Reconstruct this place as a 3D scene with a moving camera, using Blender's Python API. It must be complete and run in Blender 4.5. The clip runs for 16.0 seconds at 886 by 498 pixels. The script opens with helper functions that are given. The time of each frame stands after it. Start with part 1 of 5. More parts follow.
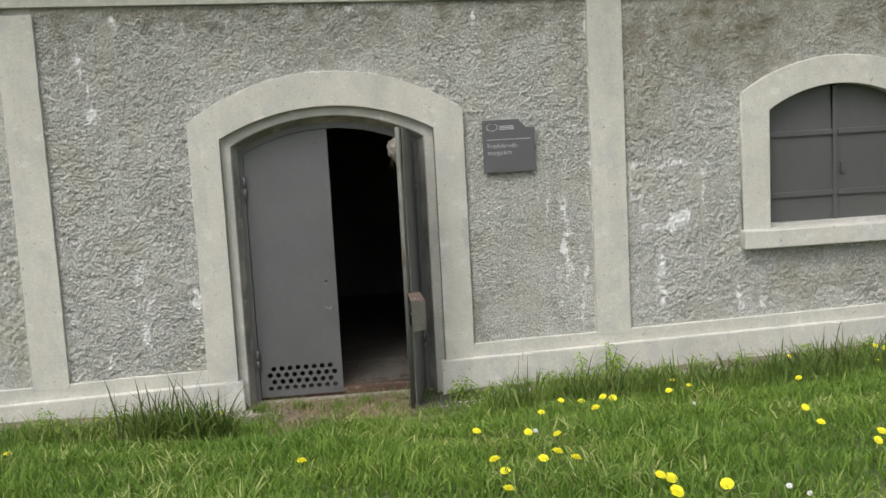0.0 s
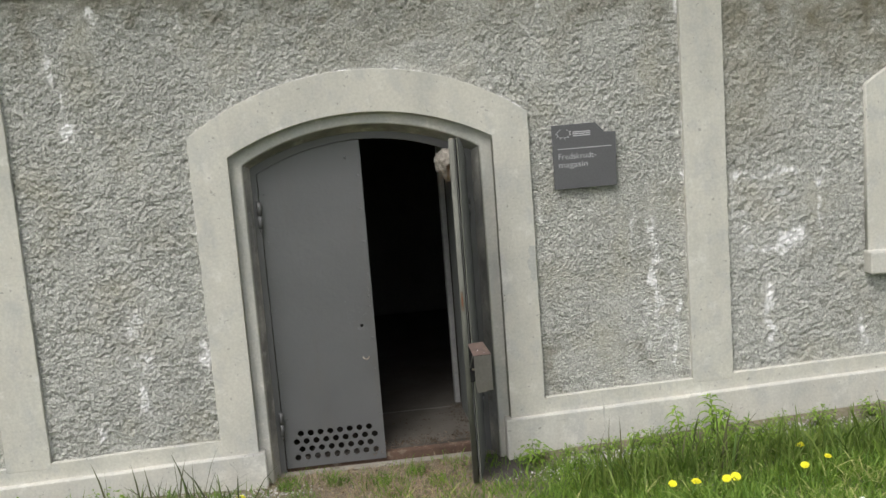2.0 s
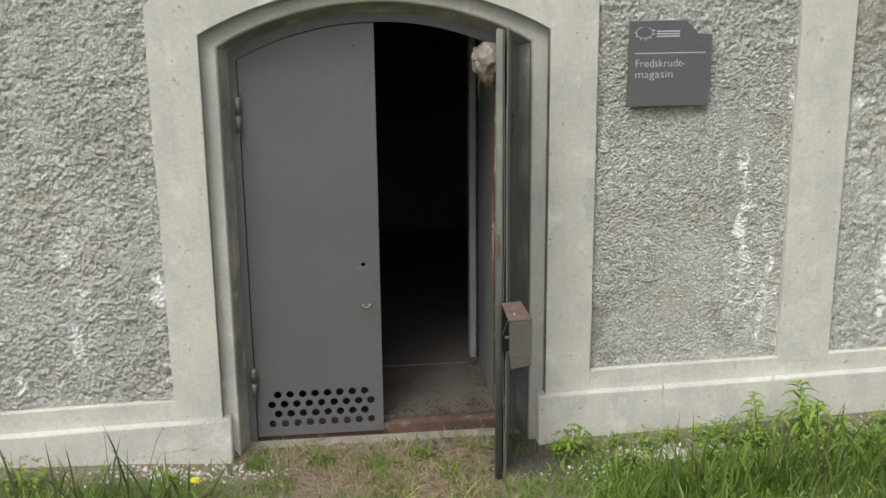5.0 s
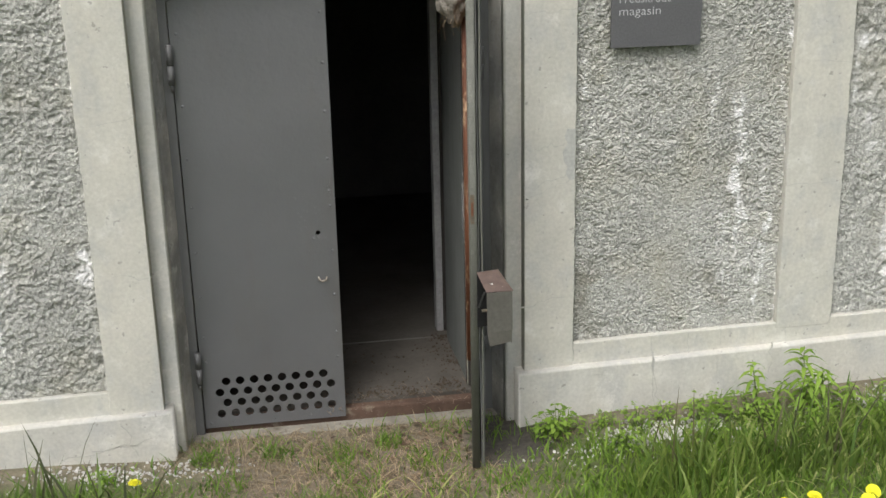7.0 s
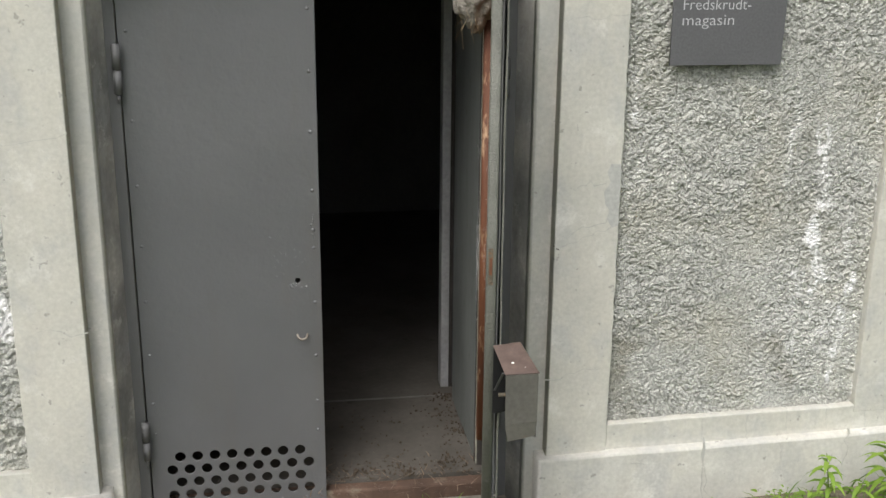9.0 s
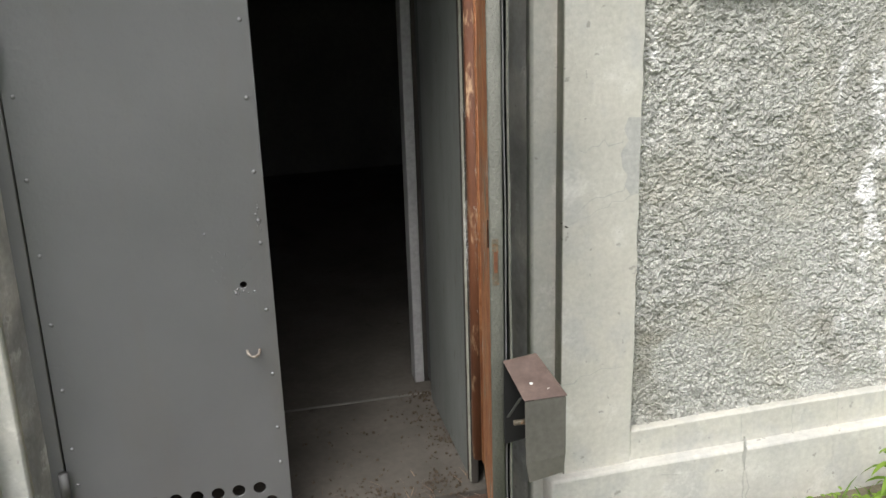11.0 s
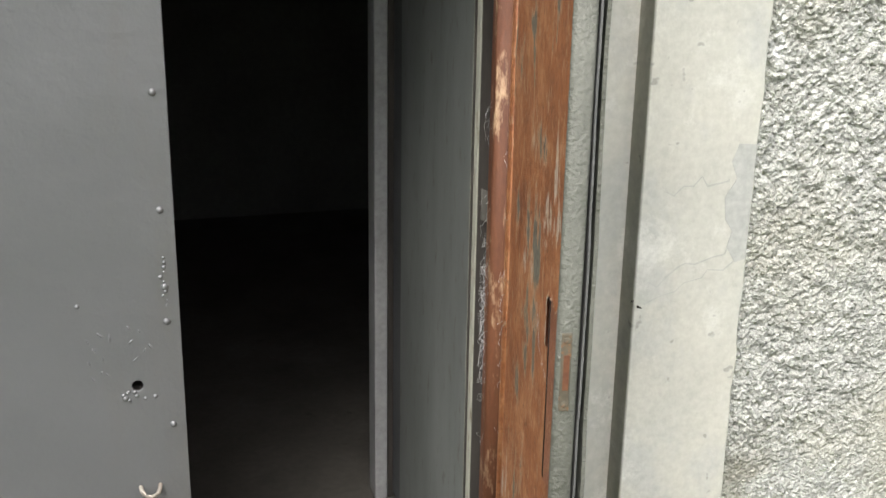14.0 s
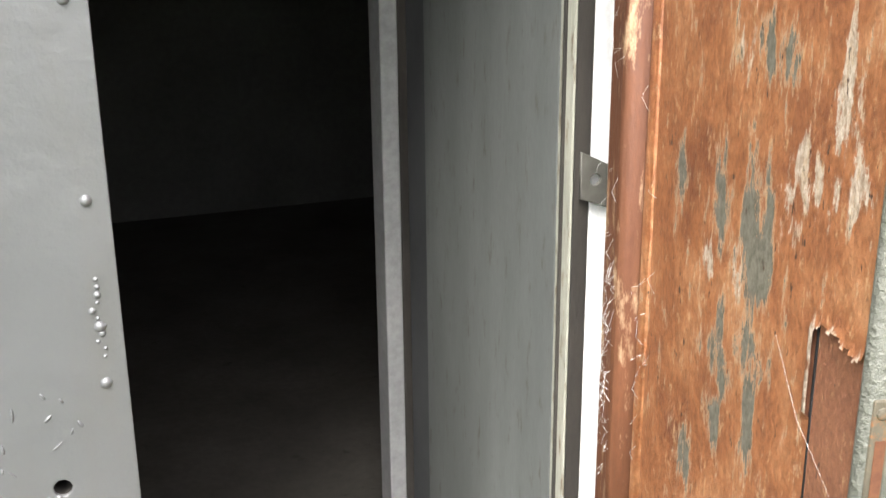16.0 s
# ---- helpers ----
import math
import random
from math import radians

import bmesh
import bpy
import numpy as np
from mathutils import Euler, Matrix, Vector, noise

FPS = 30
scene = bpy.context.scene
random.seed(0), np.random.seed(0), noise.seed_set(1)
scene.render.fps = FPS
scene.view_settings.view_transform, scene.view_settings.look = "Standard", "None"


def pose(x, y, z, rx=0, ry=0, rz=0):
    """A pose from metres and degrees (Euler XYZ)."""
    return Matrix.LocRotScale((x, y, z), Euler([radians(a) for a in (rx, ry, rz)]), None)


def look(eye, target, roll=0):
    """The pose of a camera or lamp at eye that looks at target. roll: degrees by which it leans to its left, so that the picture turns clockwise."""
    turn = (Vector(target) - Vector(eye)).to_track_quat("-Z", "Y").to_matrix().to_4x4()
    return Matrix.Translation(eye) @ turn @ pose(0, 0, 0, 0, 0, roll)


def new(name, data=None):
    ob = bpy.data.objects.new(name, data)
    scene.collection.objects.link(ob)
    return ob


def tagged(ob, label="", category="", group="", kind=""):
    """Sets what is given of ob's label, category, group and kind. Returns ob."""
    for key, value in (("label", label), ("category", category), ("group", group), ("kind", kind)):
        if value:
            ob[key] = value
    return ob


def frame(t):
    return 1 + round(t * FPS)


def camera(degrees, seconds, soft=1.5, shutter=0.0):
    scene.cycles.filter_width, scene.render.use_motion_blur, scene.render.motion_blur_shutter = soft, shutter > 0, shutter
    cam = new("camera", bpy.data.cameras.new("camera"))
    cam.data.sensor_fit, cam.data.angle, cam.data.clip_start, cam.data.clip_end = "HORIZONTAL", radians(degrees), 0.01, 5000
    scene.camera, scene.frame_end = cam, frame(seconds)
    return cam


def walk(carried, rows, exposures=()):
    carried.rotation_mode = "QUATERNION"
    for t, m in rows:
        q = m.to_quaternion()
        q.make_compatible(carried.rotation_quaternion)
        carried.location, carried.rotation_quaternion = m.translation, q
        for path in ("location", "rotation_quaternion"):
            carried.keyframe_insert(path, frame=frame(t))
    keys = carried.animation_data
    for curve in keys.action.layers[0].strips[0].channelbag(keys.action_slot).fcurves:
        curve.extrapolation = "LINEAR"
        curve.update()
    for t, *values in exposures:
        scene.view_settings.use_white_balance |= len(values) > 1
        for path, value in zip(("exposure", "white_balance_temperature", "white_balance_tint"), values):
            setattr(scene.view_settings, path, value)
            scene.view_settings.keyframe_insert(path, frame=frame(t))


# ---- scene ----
cam = camera(44.1, 16.0)
PATH = [
    (0, (0.0, -8.301, 2.371), (0.196, -6.331, 2.09), -3.1),
    (0.5, (0.002, -7.891, 2.432), (0.179, -5.916, 2.167), -3.5),
    (1, (-0.043, -7.451, 2.492), (0.093, -5.476, 2.209), -2.6),
    (1.5, (-0.201, -7.053, 2.532), (-0.056, -5.082, 2.226), -3.4),
    (2, (-0.266, -6.651, 2.572), (-0.055, -4.69, 2.24), -4.4),
    (2.5, (-0.145, -6.329, 2.542), (0.08, -4.37, 2.21), -3.1),
    (3, (-0.104, -6.028, 2.553), (0.116, -4.068, 2.216), -2.4),
    (3.5, (-0.182, -5.691, 2.547), (0.05, -3.734, 2.206), -2.2),
    (4, (-0.115, -5.361, 2.538), (0.069, -3.403, 2.175), -0.0),
    (4.5, (-0.097, -5.162, 2.523), (0.043, -3.218, 2.076), 0.6),
    (5, (-0.272, -5.062, 2.457), (-0.058, -3.143, 1.937), -0.6),
    (5.2, (-0.293, -5.04, 2.447), (-0.059, -3.125, 1.919), -1.3),
    (7.3, (-0.274, -4.351, 2.283), (0.039, -2.464, 1.699), -1.3),
    (7.5, (-0.287, -4.241, 2.28), (0.034, -2.355, 1.695), -1.3),
    (8, (-0.266, -3.981, 2.275), (0.064, -2.097, 1.688), -0.6),
    (8.5, (-0.179, -3.772, 2.25), (0.129, -1.882, 1.669), 0.5),
    (8.7, (-0.15, -3.69, 2.246), (0.141, -1.798, 1.664), 0.5),
    (10.8, (-0.122, -2.858, 2.179), (0.236, -1.02, 1.475), -1.2),
    (11, (-0.155, -2.776, 2.142), (0.25, -0.946, 1.445), -1.8),
    (11.5, (-0.18, -2.588, 2.085), (0.306, -0.773, 1.399), -2.3),
    (12, (-0.135, -2.408, 2.023), (0.357, -0.588, 1.355), -0.4),
    (12.5, (-0.101, -2.251, 2.011), (0.384, -0.429, 1.343), 0.3),
    (13, (-0.131, -2.08, 1.954), (0.402, -0.263, 1.311), -0.7),
    (13.5, (-0.136, -1.931, 1.888), (0.428, -0.116, 1.264), -0.4),
    (14, (-0.087, -1.729, 1.834), (0.465, 0.093, 1.222), 1.0),
    (14.5, (-0.057, -1.568, 1.744), (0.486, 0.261, 1.143), 0.5),
    (15, (-0.124, -1.331, 1.67), (0.489, 0.466, 1.044), -1.0),
    (15.5, (-0.129, -1.149, 1.647), (0.525, 0.629, 1.006), -1.8),
    (16, (-0.05, -0.988, 1.611), (0.591, 0.8, 0.986), -0.5),
]
walk(cam, [(t, look(eye, target, roll)) for t, eye, target, roll in PATH],
     exposures=[(0.0, 0.25), (4.0, 0.26), (5.0, 0.32), (8.0, 0.41), (11.0, 0.67), (12.0, 0.76), (13.5, 0.96), (14.5, 1.20), (15.0, 1.42), (15.5, 1.67), (16.0, 2.04)])

# ---- light ----
SUN_ELEV, SUN_AZ = 55.0, 213.0
world = bpy.data.worlds.new("overcast_sky")
scene.world = world
world.use_nodes = True
wt = world.node_tree
wt.nodes.clear()
sky = wt.nodes.new("ShaderNodeTexSky")
sky.sky_type = 'NISHITA'
sky.sun_disc = False
sky.sun_elevation = radians(SUN_ELEV)
sky.sun_rotation = radians(SUN_AZ)
sky.air_density = 1.0
sky.dust_density = 4.0
sky.ozone_density = 1.0
hsv = wt.nodes.new("ShaderNodeHueSaturation")
hsv.inputs["Saturation"].default_value = 0.33
wbg = wt.nodes.new("ShaderNodeBackground")
wbg.inputs["Strength"].default_value = 0.155
wout = wt.nodes.new("ShaderNodeOutputWorld")
wt.links.new(sky.outputs[0], hsv.inputs["Color"])
wt.links.new(hsv.outputs[0], wbg.inputs["Color"])
wt.links.new(wbg.outputs[0], wout.inputs["Surface"])
sun_data = bpy.data.lights.new("sun", 'SUN')
sun_data.energy = 1.4
sun_data.angle = radians(30)
sun_data.color = (1.0, 0.975, 0.95)
sun = new("sun", sun_data)
sun.matrix_world = look((-3.4, -5.2, 9.0), (0, 0, 0))


# ---- materials ----
def mat(name):
    m = bpy.data.materials.new(name)
    m.use_nodes = True
    nt = m.node_tree
    return m, nt, nt.nodes["Principled BSDF"]


def nd(nt, kind, **kw):
    n = nt.nodes.new(kind)
    for k, v in kw.items():
        n.inputs[k].default_value = v
    return n


def coords(nt, scale=(1, 1, 1)):
    tc = nt.nodes.new("ShaderNodeTexCoord")
    mp = nt.nodes.new("ShaderNodeMapping")
    mp.inputs["Scale"].default_value = scale
    nt.links.new(tc.outputs["Object"], mp.inputs["Vector"])
    return mp.outputs[0]


def noise_tex(nt, vec, scale, detail=4.0, rough=0.6):
    n = nd(nt, "ShaderNodeTexNoise", Scale=scale, Detail=detail, Roughness=rough)
    nt.links.new(vec, n.inputs["Vector"])
    return n.outputs["Fac"]


def ramp(nt, fac, stops):
    r = nt.nodes.new("ShaderNodeValToRGB")
    while len(r.color_ramp.elements) < len(stops):
        r.color_ramp.elements.new(0.5)
    for e, (p, c) in zip(r.color_ramp.elements, stops):
        e.position = p
        e.color = (*c, 1) if len(c) == 3 else c
    nt.links.new(fac, r.inputs["Fac"])
    return r.outputs["Color"]


def grey(v):
    return (v, v, v)


def mix(nt, fac, a, b, blend='MIX'):
    n = nt.nodes.new("ShaderNodeMix")
    n.data_type = 'RGBA'
    n.blend_type = blend
    for sock, v in ((n.inputs[0], fac), (n.inputs[6], a), (n.inputs[7], b)):
        if isinstance(v, (int, float)):
            sock.default_value = v
        elif isinstance(v, tuple):
            sock.default_value = (*v, 1)
        else:
            nt.links.new(v, sock)
    return n.outputs[2]


def bump(nt, bsdf, height, strength, dist=0.004, under=None):
    b = nd(nt, "ShaderNodeBump", Strength=strength, Distance=dist)
    nt.links.new(height, b.inputs["Height"])
    if under is not None:
        nt.links.new(under, b.inputs["Normal"])
    nt.links.new(b.outputs[0], bsdf.inputs["Normal"])
    return b.outputs[0]


def two_scale(name, dark, light, big, fine, rough=0.8, b_fine=0.3, b_dist=0.002, stain=None, stretch=(1, 1, 1), spec=0.3, metal=0.0):
    """A surface with large soft variation and fine grain; stain: (colour, amount threshold, scale)."""
    m, nt, p = mat(name)
    v = coords(nt, stretch)
    c = ramp(nt, noise_tex(nt, v, big, 5), [(0.3, dark), (0.7, light)])
    f = noise_tex(nt, v, fine, 3)
    c = mix(nt, 0.35, c, ramp(nt, f, [(0.3, grey(0.55)), (0.7, grey(1.25))]), 'MULTIPLY')
    if stain:
        col, thr, sc = stain
        s = ramp(nt, noise_tex(nt, v, sc, 6, 0.7), [(thr, grey(0)), (min(thr + 0.12, 1), grey(1))])
        c = mix(nt, s, c, col)
    nt.links.new(c, p.inputs["Base Color"])
    nt.links.new(ramp(nt, f, [(0.2, grey(max(rough - 0.1, 0.05))), (0.8, grey(min(rough + 0.1, 1)))]), p.inputs["Roughness"])
    p.inputs["Specular IOR Level"].default_value = spec
    p.inputs["Metallic"].default_value = metal
    bump(nt, p, f, b_fine, b_dist)
    return m


def roughcast_mat():
    m, nt, p = mat("roughcast_render")
    v = coords(nt)
    c = ramp(nt, noise_tex(nt, v, 0.9, 5), [(0.3, (0.40, 0.40, 0.365)), (0.7, (0.51, 0.508, 0.47))])
    grain = noise_tex(nt, v, 130, 3)
    c = mix(nt, 0.6, c, ramp(nt, grain, [(0.28, grey(0.5)), (0.5, grey(1.0)), (0.75, grey(1.5))]), 'MULTIPLY')
    cell = nd(nt, "ShaderNodeTexVoronoi", Scale=85.0, Randomness=1.0)
    nt.links.new(v, cell.inputs["Vector"])
    c = mix(nt, 0.7, c, ramp(nt, cell.outputs["Color"], [(0.1, grey(0.62)), (0.5, grey(1.0)), (0.9, grey(1.4))]), 'MULTIPLY')
    warm = ramp(nt, noise_tex(nt, v, 2.3, 4), [(0.50, grey(0)), (0.72, grey(0.65))])
    c = mix(nt, warm, c, (0.42, 0.40, 0.32))
    at = nt.nodes.new("ShaderNodeAttribute")
    at.attribute_name = "lime"
    st = nt.nodes.new("ShaderNodeAttribute")
    st.attribute_name = "stain"
    c = mix(nt, st.outputs["Fac"], c, mix(nt, 0.55, (0.265, 0.24, 0.17), c, 'MULTIPLY'))
    c = mix(nt, at.outputs["Fac"], c, (0.88, 0.87, 0.86))
    soot = ramp(nt, noise_tex(nt, coords(nt, (3, 3, 0.7)), 1.6, 6, 0.65), [(0.55, grey(0)), (0.8, grey(0.35))])
    c = mix(nt, soot, c, (0.24, 0.235, 0.215))
    nt.links.new(c, p.inputs["Base Color"])
    p.inputs["Roughness"].default_value = 0.92
    p.inputs["Specular IOR Level"].default_value = 0.2
    crumb = nd(nt, "ShaderNodeTexVoronoi", Scale=165.0, Randomness=1.0)
    nt.links.new(v, crumb.inputs["Vector"])
    u = bump(nt, p, crumb.outputs["Distance"], 0.75, 0.006)
    bump(nt, p, grain, 0.9, 0.006, u)
    return m


def plaster_mat(name, dark, light):
    m, nt, p = mat(name)
    v = coords(nt)
    c = ramp(nt, noise_tex(nt, v, 1.7, 6, 0.65), [(0.3, dark), (0.68, light)])
    # soft vertical weathering
    w = ramp(nt, noise_tex(nt, coords(nt, (5, 5, 0.5)), 1.5, 5), [(0.45, grey(0)), (0.72, grey(0.32))])
    c = mix(nt, w, c, (0.35, 0.345, 0.31))
    patch = ramp(nt, noise_tex(nt, v, 3.6, 5, 0.6), [(0.42, grey(0)), (0.62, grey(0.55))])
    c = mix(nt, patch, c, (0.56, 0.537, 0.468))
    cool = ramp(nt, noise_tex(nt, coords(nt, (1.3, 1.3, 0.9)), 5.2, 5, 0.65), [(0.50, grey(0)), (0.66, grey(0.5))])
    c = mix(nt, cool, c, (0.40, 0.405, 0.395))
    f = noise_tex(nt, v, 60, 4)
    c = mix(nt, 0.25, c, ramp(nt, f, [(0.3, grey(0.6)), (0.7, grey(1.25))]), 'MULTIPLY')
    pale = ramp(nt, noise_tex(nt, v, 7, 6, 0.75), [(0.56, grey(0)), (0.68, grey(0.6))])
    c = mix(nt, pale, c, (0.68, 0.67, 0.62))
    spots = ramp(nt, noise_tex(nt, v, 28, 2), [(0.68, grey(0)), (0.73, grey(0.6))])
    c = mix(nt, spots, c, (0.22, 0.21, 0.19))
    nt.links.new(c, p.inputs["Base Color"])
    p.inputs["Roughness"].default_value = 0.85
    p.inputs["Specular IOR Level"].default_value = 0.25
    u = bump(nt, p, noise_tex(nt, v, 9, 5), 0.45, 0.012)
    bump(nt, p, f, 0.25, 0.002, u)
    return m


def door_paint(name, base, rough=0.42):
    m, nt, p = mat(name)
    v = coords(nt)
    hi = tuple(x * 1.18 for x in base)
    c = ramp(nt, noise_tex(nt, v, 2.2, 6, 0.6), [(0.3, base), (0.7, hi)])
    grime = ramp(nt, noise_tex(nt, coords(nt, (4, 4, 0.6)), 2.0, 5), [(0.55, grey(0)), (0.85, grey(0.35))])
    c = mix(nt, grime, c, (0.10, 0.085, 0.065))
    nt.links.new(c, p.inputs["Base Color"])
    f = noise_tex(nt, v, 38, 6, 0.65)
    nt.links.new(ramp(nt, noise_tex(nt, v, 6, 5), [(0.3, grey(rough - 0.03)), (0.7, grey(rough + 0.12))]), p.inputs["Roughness"])
    p.inputs["Specular IOR Level"].default_value = 0.9
    u = bump(nt, p, noise_tex(nt, v, 13, 3), 0.5, 0.006)
    bump(nt, p, f, 0.6, 0.003, u)
    return m


def peeling_mat(worn=True):
    """Orange-brown paint flaking off weathered boards along the grain."""
    m, nt, p = mat("peeling_orange_paint" if worn else "dull_brown_paint")
    v = coords(nt)
    tone = [(0.32, (0.17, 0.057, 0.025)), (0.5, (0.315, 0.12, 0.047)), (0.68, (0.46, 0.225, 0.105))]
    if not worn:
        tone = [(0.3, (0.20, 0.08, 0.042)), (0.7, (0.30, 0.13, 0.07))]
    c = ramp(nt, noise_tex(nt, v, 7, 6, 0.7), tone)
    fleck = noise_tex(nt, coords(nt, (1, 1, 0.6)), 170, 5, 0.75)
    c = mix(nt, 0.7, c, ramp(nt, fleck, [(0.3, grey(0.5)), (0.5, grey(1.0)), (0.7, (1.5, 1.6, 1.7))]), 'MULTIPLY')
    wear = noise_tex(nt, coords(nt, (1, 1, 0.3)), 60, 10, 0.74)

    def edge_of(attribute, lo, hi):
        at = nt.nodes.new("ShaderNodeAttribute")
        at.attribute_name = attribute
        f = nd(nt, "ShaderNodeMath")
        f.operation = 'MULTIPLY_ADD'
        nt.links.new(wear, f.inputs[0])
        f.inputs[1].default_value = 4.0
        nt.links.new(at.outputs["Fac"], f.inputs[2])
        return ramp(nt, mix(nt, 0.3, grey(0.0), f.outputs[0]), [(lo, grey(0)), (hi, grey(1))])

    spot = ramp(nt, noise_tex(nt, coords(nt, (1, 1, 0.45)), 60, 6, 0.75), [(0.59, grey(0)), (0.66, grey(0.8))])
    c = mix(nt, spot, c, (0.52, 0.32, 0.17))
    height = fleck
    if worn:
        chalk = edge_of("chalk", 0.735, 0.80)
        c = mix(nt, mix(nt, chalk, grey(0), grey(0.9)), c, ramp(nt, fleck, [(0.35, (0.30, 0.22, 0.15)), (0.65, (0.66, 0.58, 0.48))]))
        rim = edge_of("bare", 0.68, 0.76)
        c = mix(nt, mix(nt, rim, grey(0), grey(0.75)), c, (0.54, 0.38, 0.24))
        bare = edge_of("bare", 0.755, 0.785)
        c = mix(nt, bare, c, ramp(nt, fleck, [(0.35, (0.095, 0.088, 0.066)), (0.65, (0.215, 0.20, 0.155))]))
        height = mix(nt, bare, fleck, grey(0.05))
    dash = ramp(nt, noise_tex(nt, coords(nt, (1, 1, 0.4)), 95, 3, 0.6), [(0.29, grey(1)), (0.33, grey(0))])
    c = mix(nt, dash, c, (0.07, 0.035, 0.02))
    nt.links.new(c, p.inputs["Base Color"])
    p.inputs["Roughness"].default_value = 0.6
    u = bump(nt, p, height, 0.8, 0.003)
    bump(nt, p, noise_tex(nt, v, 120, 3), 0.25, 0.001, u)
    return m


def leaf_mat(name, a, b, per_island=True, trans=0.35):
    m, nt, p = mat(name)
    if per_island:
        g = nt.nodes.new("ShaderNodeNewGeometry")
        fac = g.outputs["Random Per Island"]
    else:
        fac = noise_tex(nt, coords(nt), 20)
    c = ramp(nt, fac, [(0.0, a), (1.0, b)])
    big = noise_tex(nt, coords(nt), 1.1, 4)
    c = mix(nt, 0.6, c, ramp(nt, big, [(0.3, (0.72, 0.8, 0.7)), (0.7, (1.3, 1.15, 1.05))]), 'MULTIPLY')
    nt.links.new(c, p.inputs["Base Color"])
    p.inputs["Roughness"].default_value = 0.55
    p.inputs["Specular IOR Level"].default_value = 0.3
    p.inputs["Subsurface Weight"].default_value = 0.0
    tr = nt.nodes.new("ShaderNodeBsdfTranslucent")
    nt.links.new(c, tr.inputs["Color"])
    ms = nt.nodes.new("ShaderNodeMixShader")
    ms.inputs[0].default_value = trans
    out = nt.nodes["Material Output"]
    nt.links.new(p.outputs[0], ms.inputs[1])
    nt.links.new(tr.outputs[0], ms.inputs[2])
    nt.links.new(ms.outputs[0], out.inputs["Surface"])
    return m


M_ROUGH = roughcast_mat()
M_BAND = plaster_mat("smooth_plaster", (0.455, 0.445, 0.395), (0.565, 0.555, 0.495))
M_PLINTH = plaster_mat("plinth_plaster", (0.465, 0.455, 0.415), (0.585, 0.575, 0.525))
M_REVEAL = plaster_mat("reveal_concrete", (0.37, 0.37, 0.335), (0.48, 0.478, 0.44))
# a darker tone than the reveal in front of it
M_SPLAY = plaster_mat("darker_grey_plaster", (0.19, 0.188, 0.175), (0.30, 0.298, 0.28))
M_REPAIR = two_scale("grey_repair_mortar", (0.39, 0.39, 0.365), (0.47, 0.47, 0.44), 5, 60, 0.85, 0.2, 0.001)
# far below limewash tone: the gloom indoors is put into this colour
M_INSIDE = two_scale("gloom_darkened_limewash", (0.09, 0.09, 0.085), (0.14, 0.139, 0.132), 1.5, 30, 0.9)
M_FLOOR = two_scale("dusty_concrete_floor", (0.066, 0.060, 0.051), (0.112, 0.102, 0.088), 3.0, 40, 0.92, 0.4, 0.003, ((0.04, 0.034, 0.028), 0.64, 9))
M_DOOR = door_paint("grey_door_paint", (0.102, 0.104, 0.107), 0.32)
M_FRAME = door_paint("dark_frame_paint", (0.095, 0.096, 0.095), 0.55)
M_EDGE = two_scale("stippled_green_grey_paint", (0.105, 0.107, 0.09), (0.165, 0.167, 0.142), 4, 150, 0.5, 1.0, 0.004, ((0.20, 0.10, 0.04), 0.70, 9))
M_PEEL = peeling_mat()
M_BROWN = peeling_mat(False)
M_PANEL = two_scale("pale_grey_green_panel_paint", (0.128, 0.135, 0.128), (0.182, 0.191, 0.182), 2.0, 70, 0.5, 0.2, 0.001, ((0.095, 0.085, 0.07), 0.575, 14), (3, 3, 0.8))
M_MOULD = two_scale("worn_brown_moulding", (0.085, 0.034, 0.021), (0.19, 0.078, 0.038), 7, 110, 0.65, 0.6, 0.003, ((0.46, 0.31, 0.19), 0.54, 26), (1.2, 1.2, 0.35))
M_TRIM = two_scale("flaking_pale_trim", (0.29, 0.29, 0.24), (0.42, 0.41, 0.34), 8, 80, 0.7, 0.4, 0.002, ((0.13, 0.085, 0.05), 0.545, 22), (3, 3, 0.6))
M_WHITE = two_scale("white_jamb_paint", (0.78, 0.78, 0.77), (0.84, 0.84, 0.83), 3, 60, 0.6, 0.15, 0.001)
M_POST = two_scale("grey_post_paint", (0.29, 0.29, 0.29), (0.37, 0.37, 0.365), 4, 60, 0.6, 0.2, 0.001)
# dark grey carries the shade on the passage side
M_LINING = two_scale("shade_dark_lining", (0.06, 0.062, 0.065), (0.095, 0.097, 0.10), 3, 50, 0.6, 0.2, 0.001)
M_DARKWOOD = two_scale("dark_weathered_wood", (0.03, 0.027, 0.024), (0.06, 0.052, 0.045), 4, 50, 0.85, 0.5, 0.002, None, (5, 5, 1))
M_RUST = two_scale("rusty_sill_wood", (0.065, 0.042, 0.032), (0.13, 0.083, 0.06), 4, 55, 0.85, 0.6, 0.004, ((0.20, 0.165, 0.125), 0.56, 8))
M_DUSTY = two_scale("dusty_worn_concrete", (0.17, 0.155, 0.125), (0.32, 0.30, 0.255), 7, 60, 0.95, 0.7, 0.004, ((0.10, 0.08, 0.055), 0.56, 12))
M_FLOOREDGE = two_scale("worn_floor_edge", (0.13, 0.125, 0.115), (0.20, 0.19, 0.175), 8, 70, 0.9, 0.5, 0.002)
M_CRUMB = two_scale("dark_leaf_mould", (0.045, 0.034, 0.024), (0.10, 0.078, 0.056), 60, 200, 0.95, 0.5, 0.002)
M_STEEL = two_scale("grey_brown_steel", (0.085, 0.082, 0.072), (0.135, 0.128, 0.11), 5, 70, 0.55, 0.25, 0.001, ((0.20, 0.10, 0.06), 0.66, 10))
